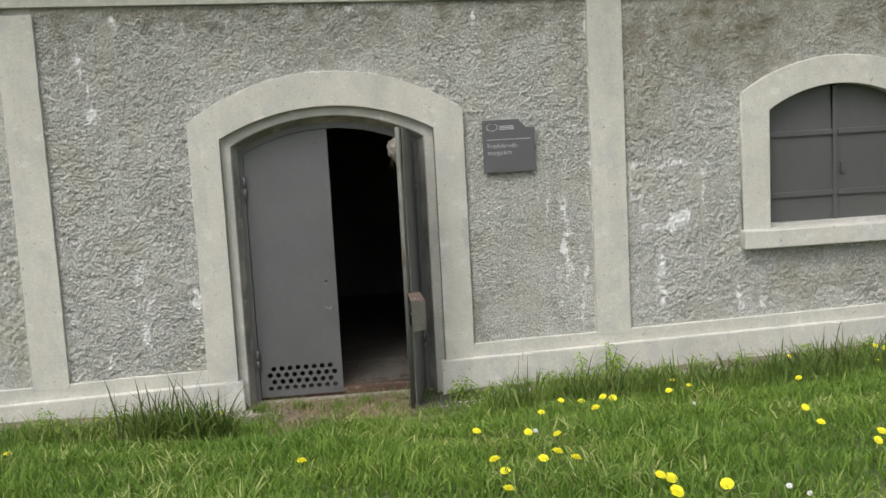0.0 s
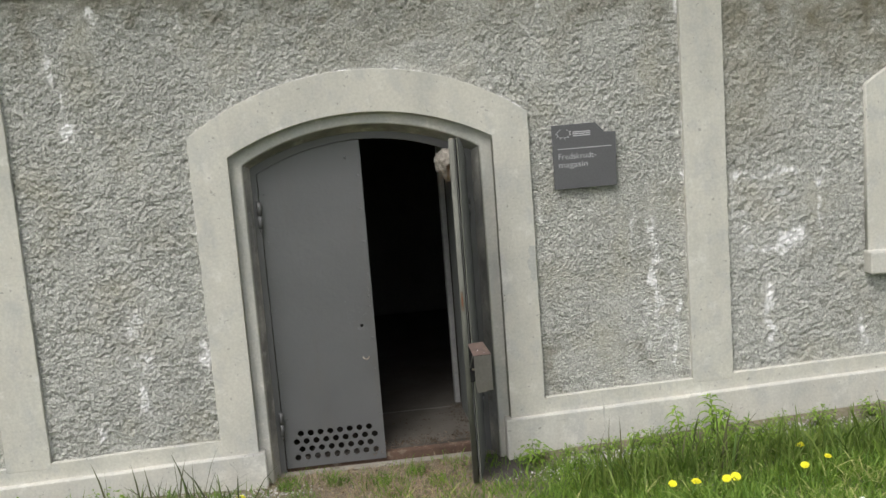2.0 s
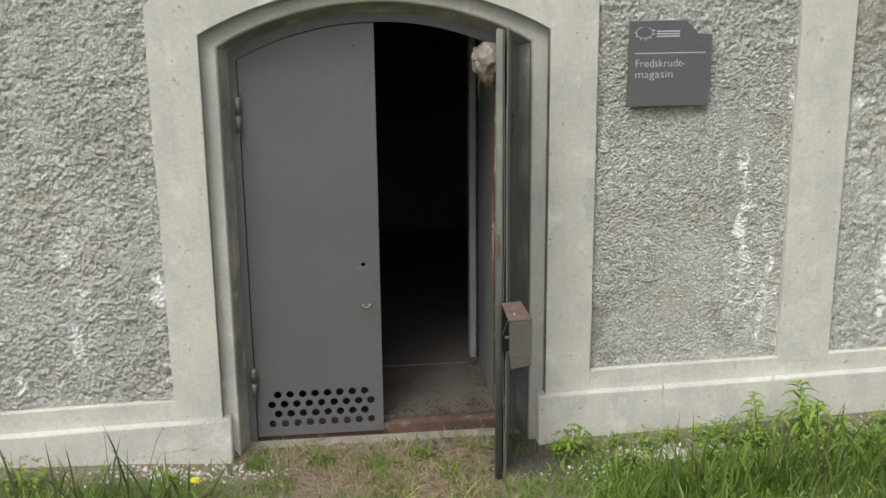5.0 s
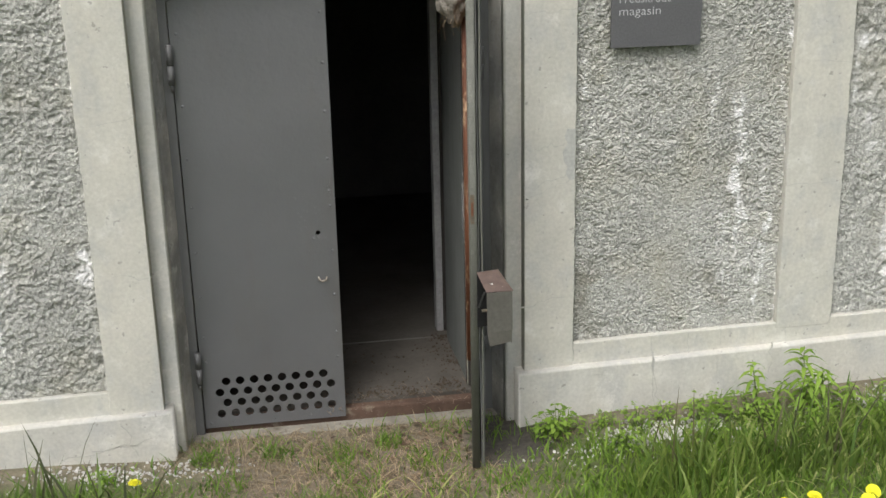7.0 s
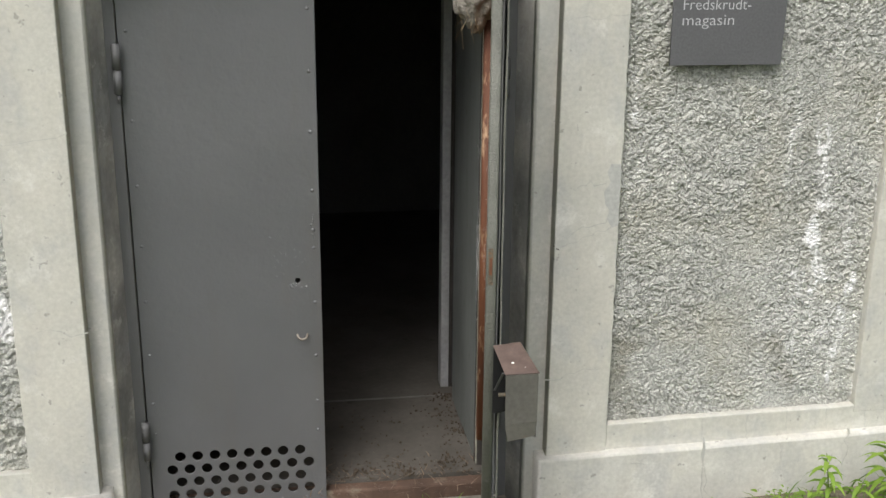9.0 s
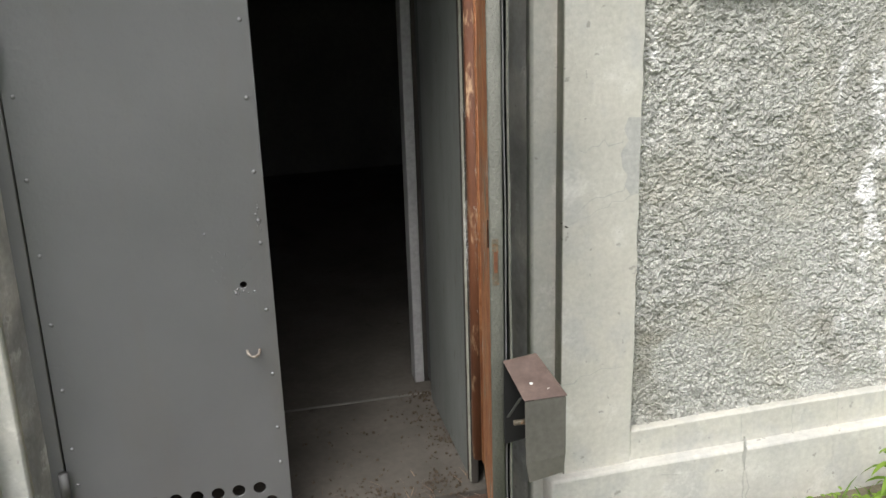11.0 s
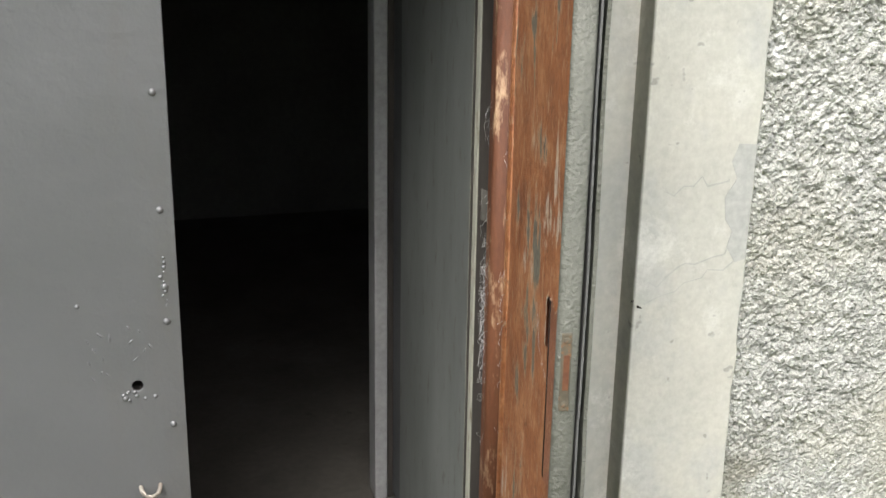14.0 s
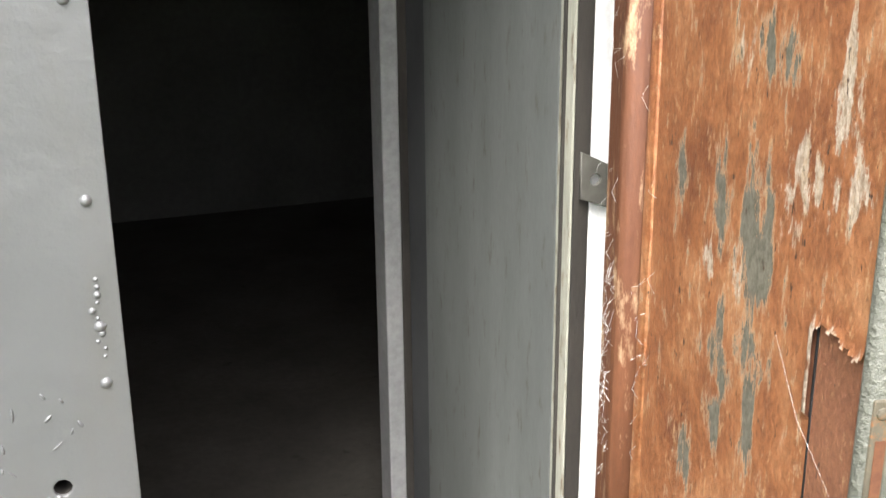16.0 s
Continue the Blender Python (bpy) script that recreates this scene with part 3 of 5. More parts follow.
def rough_panel(name, x0, x1, z0, z1, step, cut=None):
    xs, zs = np.arange(x0, x1 + step, step), np.arange(z0, z1 + step, step)
    w, h = len(xs), len(zs)
    gx2, gz2 = np.meshgrid(xs, zs)
    wx, wz = gx2 + 0.004 * cloud(gx2, gz2, 0.03, 90, 2), gz2 + 0.004 * cloud(gx2, gz2, 0.03, 95, 2)
    coarse, fine = chips(wx, wz, 0.0092, 5), chips(wx, wz, 0.0165, 35, 0.75)
    lumps = cloud(gx2, gz2, 0.042, 60, 2)
    flat = np.clip(0.95 - 0.4 * np.clip(cloud(gx2, gz2, 0.22, 70), 0, 1.5), 0.4, 1)
    deep = 1.0 if step < 0.003 else 1.45
    relief = deep * flat * (0.0058 * coarse + 0.0048 * fine + 0.0026 * lumps) + 0.0014 * cloud(gx2, gz2, 0.4, 80) - 0.001
    y = 0.017 - np.clip(relief, -0.012, 0.019)
    lime = np.zeros((h, w))
    ragged = 0.75 + 0.30 * cloud(gx2, gz2, 0.05, 110) + 0.35 * coarse + 0.25 * cloud(gx2, gz2 * 0.4, 0.014, 120, 2)
    wob = cloud(gx2, gz2, 0.16, 130)
    wob2 = cloud(gx2, gz2, 0.16, 140)
    for cx, cz, hw, hh, s in LIME:
        if x0 - 0.3 < cx < x1 + 0.3:
            lime = np.maximum(lime, s * np.exp(-np.clip(np.abs((gx2 - cx + 0.016 * wob) / hw), 0, 9) ** 2 - np.clip(np.abs((gz2 - cz + 0.02 * wob2) / hh), 0, 9) ** 3))
    lime = np.maximum(lime, 0.62 * np.exp(-(rim_distance(gx2, gz2) / 0.011) ** 2) * np.clip(0.5 + 0.5 * cloud(gx2, gz2, 0.25, 150), 0, 1))
    strong = np.clip((lime * ragged - 0.27) / 0.36, 0, 1)
    haze = 0.28 * np.clip(lime * (0.5 + 0.5 * ragged), 0, 1)
    lime = np.clip(np.maximum(0.9 * strong, haze), 0, 1)
    stain = np.zeros((h, w))
    for cx, cz, hw, hh, s in STAIN:
        if x0 - 1.5 < cx < x1 + 1.5:
            stain = np.maximum(stain, s * np.exp(-np.abs((gx2 - cx + 0.08 * wob) / hw) ** 3 - np.abs((gz2 - cz + 0.06 * wob2) / hh) ** 3))
    stain = np.clip(stain * (0.8 + 0.25 * cloud(gx2, gz2, 0.09, 160)), 0, 1)
    ids = np.arange(w * h).reshape(h, w)
    q = np.stack([ids[:-1, :-1], ids[:-1, 1:], ids[1:, 1:], ids[1:, :-1]], -1)
    if cut is not None:
        keep = ~cut((gx2[:-1, :-1] + step / 2), (gz2[:-1, :-1] + step / 2))
        q = q[keep]
    q = q.reshape(-1, 4)
    verts = np.stack([gx2, y, gz2], -1).reshape(-1, 3)
    used = np.unique(q)
    remap = np.full(len(verts), -1)
    remap[used] = np.arange(len(used))
    me = grid_mesh(name, verts[used], remap[q])
    at = me.attributes.new("lime", 'FLOAT', 'POINT')
    at.data.foreach_set("value", lime.ravel()[used].astype(np.float32))
    at = me.attributes.new("stain", 'FLOAT', 'POINT')
    at.data.foreach_set("value", stain.ravel()[used].astype(np.float32))
    smooth(me)
    return me


def in_arch(x, z, x0, x1, z_bottom, z_side, z_crown, grow):
    h, r_ = (x1 - x0) / 2, z_crown - z_side
    rad = (h * h + r_ * r_) / (2 * r_)
    top = z_crown - rad + np.sqrt(np.clip(rad * rad - (x - (x0 + x1) / 2) ** 2, 0, None))
    return (x > x0 - grow) & (x < x1 + grow) & (z < top + grow) & (z > z_bottom - grow)


def door_hole(x, z):
    return in_arch(x, z, -DOOR_HALF, DOOR_HALF, -1, DOOR_SIDE, DOOR_CROWN, 0.1)


def near_strip(x, z):
    return (x > 0.99) & (z < 2.0)


def middle_cut(x, z):
    return door_hole(x, z) | near_strip(x, z)


def window_hole(x, z):
    return in_arch(x, z, WX0, WX1, WZ0, WZ_SIDE, WZ_CROWN, 0.08)


for nm, x0, x1, z0, z1, step, cut, lab in (
        ("panel_middle", -2.07, 2.03, 0.33, 3.18, 0.0058, middle_cut, "grey roughcast wall panel with white lime streaks around the arched door"),
        ("panel_lower", 0.99, 2.03, 0.33, 2.002, 0.0021, door_hole, "grey roughcast wall below the sign, streaked with white lime"),
        ("panel_window", 2.25, 5.5, 0.40, 3.10, 0.0080, window_hole, "grey roughcast wall panel with lime stains beside the window"),
        ("panel_far", -4.9, -2.28, 0.25, 3.2, 0.0085, None, "grey roughcast wall panel beyond the pilaster")):
    ob = part(nm, rough_panel(nm, x0, x1, z0, z1, step, cut), M_ROUGH)
    tagged(ob, lab, "wall", kind="structure")


def pilaster(x0, x1, name):
    n = 60
    zs = [band_low(x0) - 0.03 + (3.12 - band_low(x0)) * i / n for i in range(n + 1)]
    r2 = random.Random(int(x0 * 100))
    left = [(x0 + r2.uniform(-0.0022, 0.0022), z) for z in zs]
    right = [(x1 + r2.uniform(-0.0022, 0.0022), z) for z in zs]
    ob = part(name, plate(left[::-1] + right, [], -0.0135, 0.05, 0.004), M_BAND)
    return tagged(ob, "smooth pale plaster pilaster strip with hairline cracks", "pilaster", kind="structure")


pilaster(-2.325, -2.055, "pilaster_1")
pilaster(2.012, 2.285, "pilaster_2")
pilaster(5.75, 6.02, "pilaster_3")
pilaster(-6.6, -6.33, "pilaster_4")


def band(name, xa, xb, low, high, y0, y1, bev, material, label, cat="trim"):
    n = max(int((xb - xa) / 0.3), 1)
    xs = [xa + (xb - xa) * i / n for i in range(n + 1)]
    r2 = random.Random(int(xa * 77))
    pts = [(x, low(x)) for x in xs] + [(x, high(x) + r2.uniform(-0.003, 0.003)) for x in xs[::-1]]
    ob = part(name, plate(pts, [], y0, y1, bev), material)
    return tagged(ob, label, cat, kind="structure")


low_band = lambda x: plinth_top(x) - 0.03
for i, (xa, xb) in enumerate(((X_LEFT, -1.0), (1.0, X_RIGHT))):
    band("trim_base_%d" % (i + 1), xa, xb, low_band, band_low, -0.012, 0.05, 0.005, M_BAND, "smooth plaster base band under the roughcast panels")
deep = lambda x: -0.5
for i, (xa, xb) in enumerate(((X_LEFT, -0.765), (0.765, X_RIGHT))):
    band("plinth_%d" % (i + 1), xa, xb, deep, plinth_top, -0.052, 0.05, 0.010, M_PLINTH, "projecting cracked plaster plinth along the wall foot", "plinth")
top_hi = lambda x: 3.45
band("trim_top_1", X_LEFT, X_RIGHT, band_high, top_hi, -0.012, 0.05, 0.006, M_BAND, "smooth plaster band above the roughcast panels")
cor_lo, cor_hi = (lambda x: 3.45), (lambda x: 3.62)
band("cornice", X_LEFT, X_RIGHT, cor_lo, cor_hi, -0.14, 0.05, 0.02, M_BAND, "projecting plaster cornice", "cornice")
hi_lo, hi_hi = (lambda x: 3.62), (lambda x: Z_TOP)
band("wall_parapet", X_LEFT, X_RIGHT, hi_lo, hi_hi, 0.0, 0.05, 0.004, M_BAND, "plain upper wall", "wall")

# hairline cracks in the plaster: thin dark inlays
def crack(pts, w=0.0018, y=-0.0065):
    bm = bmesh.new()
    rows = []
    for i, (x, z) in enumerate(pts):
        ww = w * (0.5 + random.random())
        a = pts[max(i - 1, 0)]
        b = pts[min(i + 1, len(pts) - 1)]
        d = Vector((b[0] - a[0], b[1] - a[1])).normalized()
        n = Vector((-d.y, d.x)) * ww
        rows.append([bm.verts.new((x + n.x, y, z + n.y)), bm.verts.new((x - n.x, y, z - n.y)), bm.verts.new((x, y + 0.012, z))])
    for p_, q_ in zip(rows, rows[1:]):
        bm.faces.new((p_[0], q_[0], q_[1], p_[1]))
        bm.faces.new((p_[0], p_[2], q_[2], q_[0]))
        bm.faces.new((p_[1], q_[1], q_[2], p_[2]))
    return bm


def wiggle(xa, za, xb, zb, n=9, amp=0.012):
    return [(xa + (xb - xa) * i / n + random.uniform(-amp, amp) * (zb != za) * 1.0, za + (zb - za) * i / n + random.uniform(-amp, amp)) for i in range(n + 1)]


# door surround
outer = arc(-1.030, 1.030, 2.25, 2.583, 60)
inner = arc(-DOOR_HALF, DOOR_HALF, DOOR_SIDE, DOOR_CROWN, 28)
r9 = random.Random(17)
side_l = [(-1.030 + r9.uniform(-0.0022, 0.0022), 0.30 + 1.93 * i / 45) for i in range(46)]
side_r = [(1.030 + r9.uniform(-0.0022, 0.0022), 2.23 - 1.90 * i / 45) for i in range(46)]
outer = [(x, z + r9.uniform(-0.002, 0.002)) for x, z in outer]
sur = [(-1.030, plinth_top(-1) - 0.02)] + side_l + outer + side_r + [(1.030, plinth_top(1) - 0.02), (DOOR_HALF, plinth_top(0.8) - 0.02)] + inner[::-1] + [(-DOOR_HALF, plinth_top(-0.8) - 0.02)]
door_surround = part("door_surround", plate(sur, [], -0.018, 0.047, 0.004), M_BAND)
tagged(door_surround, "smooth pale plaster surround with a segmental arch", "door surround", kind="structure")
for i, pts in enumerate((wiggle(0.80, 1.12, 1.03, 1.20), wiggle(-1.02, 0.9, -0.80, 0.88), wiggle(0.80, 0.62, 1.0, 0.66, 6), wiggle(-1.01, 1.52, -0.8, 1.56), wiggle(0.8, 1.9, 1.03, 1.92), wiggle(0.815, 1.155, 1.02, 1.235), wiggle(0.84, 1.335, 0.985, 1.36, 7))):
    part("crack", crack(pts, 0.0014, -0.0186), M_REVEAL, door_surround)
part("chip", smooth(mesh_of(tube([(0.800, -0.014, 1.13), (0.810, -0.0175, 1.118), (0.819, -0.0165, 1.114)], 0.004, 6, None, 0.4))), M_DARKWOOD, door_surround, "small dark chip in the edge")
patch_pts = [(1.026, 1.195), (1.026, 1.415), (0.990, 1.418), (0.978, 1.385), (0.992, 1.352), (0.970, 1.318), (0.976, 1.275), (0.992, 1.252), (0.984, 1.222), (1.004, 1.190)]
part("repair_patch", plate(patch_pts, [], -0.0188, -0.012), M_REPAIR, door_surround, "smooth grey repair patch")
# stepped inner order of the arch
ring_poly = [(-DOOR_HALF - 0.03, -0.3)] + arc(-DOOR_HALF - 0.03, DOOR_HALF + 0.03, DOOR_SIDE + 0.03, DOOR_CROWN + 0.03) + [(DOOR_HALF + 0.03, -0.3), (IN_HALF, -0.3)] + arc(-IN_HALF, IN_HALF, IN_SIDE, IN_CROWN)[::-1] + [(-IN_HALF, -0.3)]
door_reveal = part("door_reveal", plate(ring_poly, [], 0.036, 0.1915, 0.012), M_REVEAL)
tagged(door_reveal, "stepped concrete reveal inside the arch", "door reveal", kind="structure")
# splayed plaster between the reveal and the frame
def splay(ha, sa, ca, ya, hb, sb, cb, yb):
    a = [(-ha, -0.1)] + arc(-ha, ha, sa, ca) + [(ha, -0.1)]
    b = [(-hb, -0.1)] + arc(-hb, hb, sb, cb) + [(hb, -0.1)]
    bm = bmesh.new()
    rows = []
    for i, ((xa, za), (xb, zb)) in enumerate(zip(a, b)):
        j = 0.0015 * math.sin(i * 2.3)
        rows.append([bm.verts.new(p) for p in ((xa, ya, za), (xb + j, yb, zb), (xa, yb, za))])
    for p, q in zip(rows, rows[1:]):
        for k in range(3):
            bm.faces.new((p[k], p[(k + 1) % 3], q[(k + 1) % 3], q[k]))
    bm.faces.new(rows[0][::-1])
    bm.faces.new(rows[-1])
    return bm


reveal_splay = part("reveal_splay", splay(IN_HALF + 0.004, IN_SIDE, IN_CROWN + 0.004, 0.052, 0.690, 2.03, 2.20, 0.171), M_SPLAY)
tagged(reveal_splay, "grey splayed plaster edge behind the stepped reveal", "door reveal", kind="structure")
# frame
fr_out = [(-IN_HALF - 0.012, 0.02)] + arc(-IN_HALF - 0.012, IN_HALF + 0.012, IN_SIDE + 0.012, IN_CROWN + 0.012) + [(IN_HALF + 0.012, 0.02), (0.652, 0.02)] + arc(-0.652, 0.652, 1.99, 2.155)[::-1] + [(-0.652, 0.02)]
door_frame = part("door_frame", plate(fr_out, [], 0.172, 0.215, 0.003), M_FRAME)
tagged(door_frame, "dark painted arched door frame", "door frame", kind="structure")

# plinth ends and cracks
for pts, y in ((wiggle(1.40, 0.36, 1.42, 0.12, 8), -0.0532), (wiggle(1.97, 0.37, 1.98, 0.2, 6), -0.0532), (wiggle(-1.25, 0.10, -0.85, 0.16, 9), -0.0532), (wiggle(-0.98, 0.26, -0.93, 0.08, 6), -0.0532), (wiggle(-1.12, 0.13, -0.94, 0.14, 7, 0.008), -0.0532), (wiggle(1.405, 0.33, 1.41, 0.06, 9, 0.008), -0.0532), (wiggle(1.70, 0.33, 1.72, 0.22, 6, 0.006), -0.0532), (wiggle(1.12, 0.28, 1.20, 0.27, 6, 0.004), -0.0532)):
    tagged(part("plinth_crack", crack(pts, 0.0026, y), M_REVEAL), "thin dark crack in the plinth plaster", "crack", kind="structure")
for x in (1.40, 1.58, 1.74, 1.90, 2.06):
    tagged(part("band_crack", crack(wiggle(x, band_low(x) - 0.005, x + 0.005, plinth_top(x) + 0.005, 5, 0.004), 0.0016, -0.0126), M_REVEAL), "thin dark crack in the base band", "crack", kind="structure")
for x0, z in ((2.02, 1.92), (2.02, 1.67), (2.02, 1.10), (-2.32, 2.3), (-2.32, 1.52), (-2.32, 0.95)):
    tagged(part("pilaster_crack", crack(wiggle(x0, z, x0 + 0.255, z + random.uniform(-0.02, 0.02), 7, 0.008), 0.0015, -0.0141), M_REVEAL), "hairline crack across the pilaster", "crack", kind="structure")

# window with steel shutters
win = new("window_1")
tagged(win, "arched window closed by dark grey steel shutters with flat bars", "window", kind="structure")
w_out = arc(3.215, 4.83, 2.25, 2.51, 24)
w_in = arc(WX0, WX1, WZ_SIDE, WZ_CROWN, 24)
wsur = [(3.215, 1.15)] + w_out + [(4.83, 1.15), (WX1, 1.15)] + w_in[::-1] + [(WX0, 1.15)]
part("surround", plate(wsur, [], -0.014, 0.047, 0.007), M_BAND, win, "smooth pale plaster surround")
part("window_sill", box_bm(3.205, 4.85, -0.085, 0.12, 1.025, 1.175, 0.012), M_PLINTH, win, "projecting pale plaster sill")
MID = (WX0 + WX1) / 2
for s, (xa, xb) in enumerate(((WX0 - 0.01, MID - 0.004), (MID + 0.004, WX1 + 0.01))):
    pts = [p for p in arc(WX0 - 0.01, WX1 + 0.01, WZ_SIDE + 0.01, WZ_CROWN + 0.01, 40) if xa - 1e-6 <= p[0] <= xb + 1e-6]
    sh = part("shutter", plate([(xb, WZ0 - 0.01), (xa, WZ0 - 0.01)] + pts, [], 0.105, 0.125, 0.002), M_SHUTTER, win, "dark grey steel shutter leaf")
    for z in (1.42, 1.905):
        part("bar", box_bm(xa + 0.02, xb - 0.01, 0.088, 0.106, z - 0.022, z + 0.022, 0.004), M_SHUTTER, sh)
        hx = xa + 0.03 if s == 0 else xb - 0.03
        part("hinge", tube([(hx, 0.085, z - 0.06), (hx, 0.085, z + 0.06)], 0.012), M_SHUTTER, sh)
part("cover_strip", box_bm(MID - 0.018, MID + 0.018, 0.082, 0.104, WZ0, WZ_CROWN - 0.012, 0.003), M_SHUTTER, win)
part("latch", box_bm(MID + 0.05, MID + 0.075, 0.085, 0.106, 1.57, 1.66, 0.004), M_SHUTTER, win)
part("backing", box_bm(WX0 - 0.05, WX1 + 0.05, 0.128, 0.19, WZ0 - 0.05, WZ_CROWN + 0.05), M_BLACK, win)

# roof that closes the place; its unseen eaves are added to shade the wall top
roof = part("roof", box_bm(X_LEFT, X_RIGHT, -0.55, 7.0, Z_TOP, Z_TOP + 0.12, 0.02), M_ROOF)
tagged(roof, "unseen flat roof, its eaves added to shade the upper wall", "roof", kind="structure")

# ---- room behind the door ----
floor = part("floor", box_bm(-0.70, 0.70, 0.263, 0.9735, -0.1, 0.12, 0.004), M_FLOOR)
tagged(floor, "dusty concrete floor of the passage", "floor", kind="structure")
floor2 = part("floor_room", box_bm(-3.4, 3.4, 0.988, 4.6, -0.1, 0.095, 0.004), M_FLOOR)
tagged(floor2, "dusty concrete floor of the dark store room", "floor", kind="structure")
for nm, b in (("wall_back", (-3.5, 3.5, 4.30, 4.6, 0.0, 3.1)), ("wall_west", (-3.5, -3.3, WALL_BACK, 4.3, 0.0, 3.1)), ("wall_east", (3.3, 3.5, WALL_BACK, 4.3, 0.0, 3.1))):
    tagged(part(nm, box_bm(*b), M_INSIDE), "bare wall of the store room, its gloom put into the colour", "wall", kind="structure")
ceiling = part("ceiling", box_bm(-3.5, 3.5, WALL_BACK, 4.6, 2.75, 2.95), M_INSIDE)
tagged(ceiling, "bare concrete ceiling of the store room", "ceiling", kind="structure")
slab_edge = part("floor_edge", box_bm(-0.70, 0.70, 0.974, 0.9865, 0.08, 0.1215, 0.002), M_FLOOREDGE)
tagged(slab_edge, "pale worn edge of the passage floor", "floor edge", kind="structure")
sill = part("door_sill", box_bm(-0.70, 0.70, 0.200, 0.262, -0.05, 0.104, 0.010), M_RUST)
tagged(sill, "worn reddish-brown wooden sill under the door", "door sill", kind="structure")
step_stone = part("threshold_stone", box_bm(-0.704, 0.704, 0.105, 0.1955, -0.1, 0.052, 0.012), M_DUSTY)
tagged(step_stone, "worn pale concrete edge in front of the sill", "threshold", kind="structure")

stile = part("hinge_stile", box_bm(0.630, 0.664, 0.190, 0.222, 0.03, 1.99, 0.003), M_FRAME)
tagged(stile, "dark painted hinge stile of the door frame", "door frame", kind="structure")
# inner door folded back against the passage side
inner_door = new("inner_door")
inner_door.matrix_world = pose(0.597, 0.30, 0.125)
tagged(inner_door, "pale grey-green inner door folded back in the passage", "door")
part("panel", box_bm(0.002, 0.026, 0.05, 0.62, 0.0, 1.95, 0.003), M_PANEL, inner_door)
part("edge_trim", box_bm(0.0, 0.024, 0.001, 0.048, 0.0, 1.95, 0.004), M_TRIM, inner_door, "flaking pale edge moulding")
part("edge_groove", box_bm(-0.004, 0.004, 0.024, 0.030, 0.0, 1.95, 0.001), M_DARKWOOD, inner_door)
# near-black strip painted in for the shade of the gap at the jamb
part("gap_shade_strip", box_bm(0.002, 0.0245, -0.004, 0.0005, 0.0, 1.95), M_DARKWOOD, inner_door, "dark strip in place of the shaded gap beside the jamb")
catch = part("catch", plate([(-0.028, 1.10), (0.012, 1.085), (0.012, 1.145), (-0.028, 1.165)], [ring_pts(-0.006, 1.125, 0.008, 10)], -0.012, -0.006, 0.001), M_STEEL, inner_door, "dull steel catch plate with a hole")
catch.matrix_basis = pose(0.034, -0.004, -0.012)
jamb_strip = part("jamb_strip", box_bm(0.6225, 0.668, 0.296, 0.36, 0.42, 2.02, 0.003), M_WHITE)
tagged(jamb_strip, "white painted strip of the door jamb", "trim", kind="structure")
# lining coloured as dark as the shaded side of the frame
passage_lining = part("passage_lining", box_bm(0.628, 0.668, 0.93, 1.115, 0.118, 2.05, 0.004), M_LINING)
tagged(passage_lining, "lining of the passage, its shade put into a dark grey", "trim", kind="structure")
inner_post = part("inner_post", box_bm(0.576, 0.614, 1.122, 1.20, 0.094, 2.3, 0.004), M_POST)
tagged(inner_post, "light grey painted post of the inner frame", "trim", kind="structure")
inner_jamb = part("inner_jamb", box_bm(0.614, 0.70, 1.124, 1.2, 0.094, 2.3, 0.004), M_DARKWOOD)
tagged(inner_jamb, "dark back jamb of the inner frame", "trim", kind="structure")


# ---- door leaves ----
LEAF_X0, LEAF_X1, LEAF_Z0, LEAF_FACE = -0.648, -0.005, 0.075, 0.183
vents = []
for row in range(4):
    z = 0.300 - 0.0525 * row
    n, xa = (8, -0.541) if row % 2 == 0 else (9, -0.572)
    for k in range(n):
        vents.append(ring_pts(xa + 0.0630 * k, z, 0.0195))
door_left = new("door_1")
tagged(door_left, "closed grey painted steel door leaf with vent holes", "door", kind="structure")
leaf_top = arc(-0.65, 0.66, 1.99, 2.152, 40)
top_left = [p for p in leaf_top if p[0] <= LEAF_X1]
key = ring_pts(-0.088, 0.972, 0.0105, 10)
sheet = part("sheet", plate([(LEAF_X1, LEAF_Z0), (LEAF_X0, LEAF_Z0)] + top_left + [(LEAF_X1, 2.151)], vents + [key], LEAF_FACE, LEAF_FACE + 0.006, 0.0012), M_DOOR, door_left)
part("core", plate([(LEAF_X1 - 0.012, 0.35), (LEAF_X0 + 0.006, 0.35)] + [p for p in arc(-0.644, 0.65, 1.98, 2.14, 40) if p[0] < LEAF_X1 - 0.012] + [(LEAF_X1 - 0.012, 2.138)], [ring_pts(-0.088, 0.972, 0.012, 10)], LEAF_FACE + 0.007, LEAF_FACE + 0.045, 0.002), M_DARKWOOD, door_left, "dark wooden boards behind the sheet")
part("bottom_rail", box_bm(LEAF_X0 + 0.01, LEAF_X1 - 0.012, LEAF_FACE + 0.007, LEAF_FACE + 0.045, LEAF_Z0 + 0.01, 0.108, 0.003), M_DARKWOOD, door_left)
RIVET = mesh_of(dome_bm(0.0075, 0.0045), "rivet")
RIVET.materials.append(M_DOOR)
smooth(RIVET)


def rivet_at(parent, x, y, z, s=1.0):
    ob = new("rivet", RIVET)
    ob.parent = parent
    ob.matrix_basis = pose(x, y, z) @ Matrix.Scale(s, 4)
    return ob


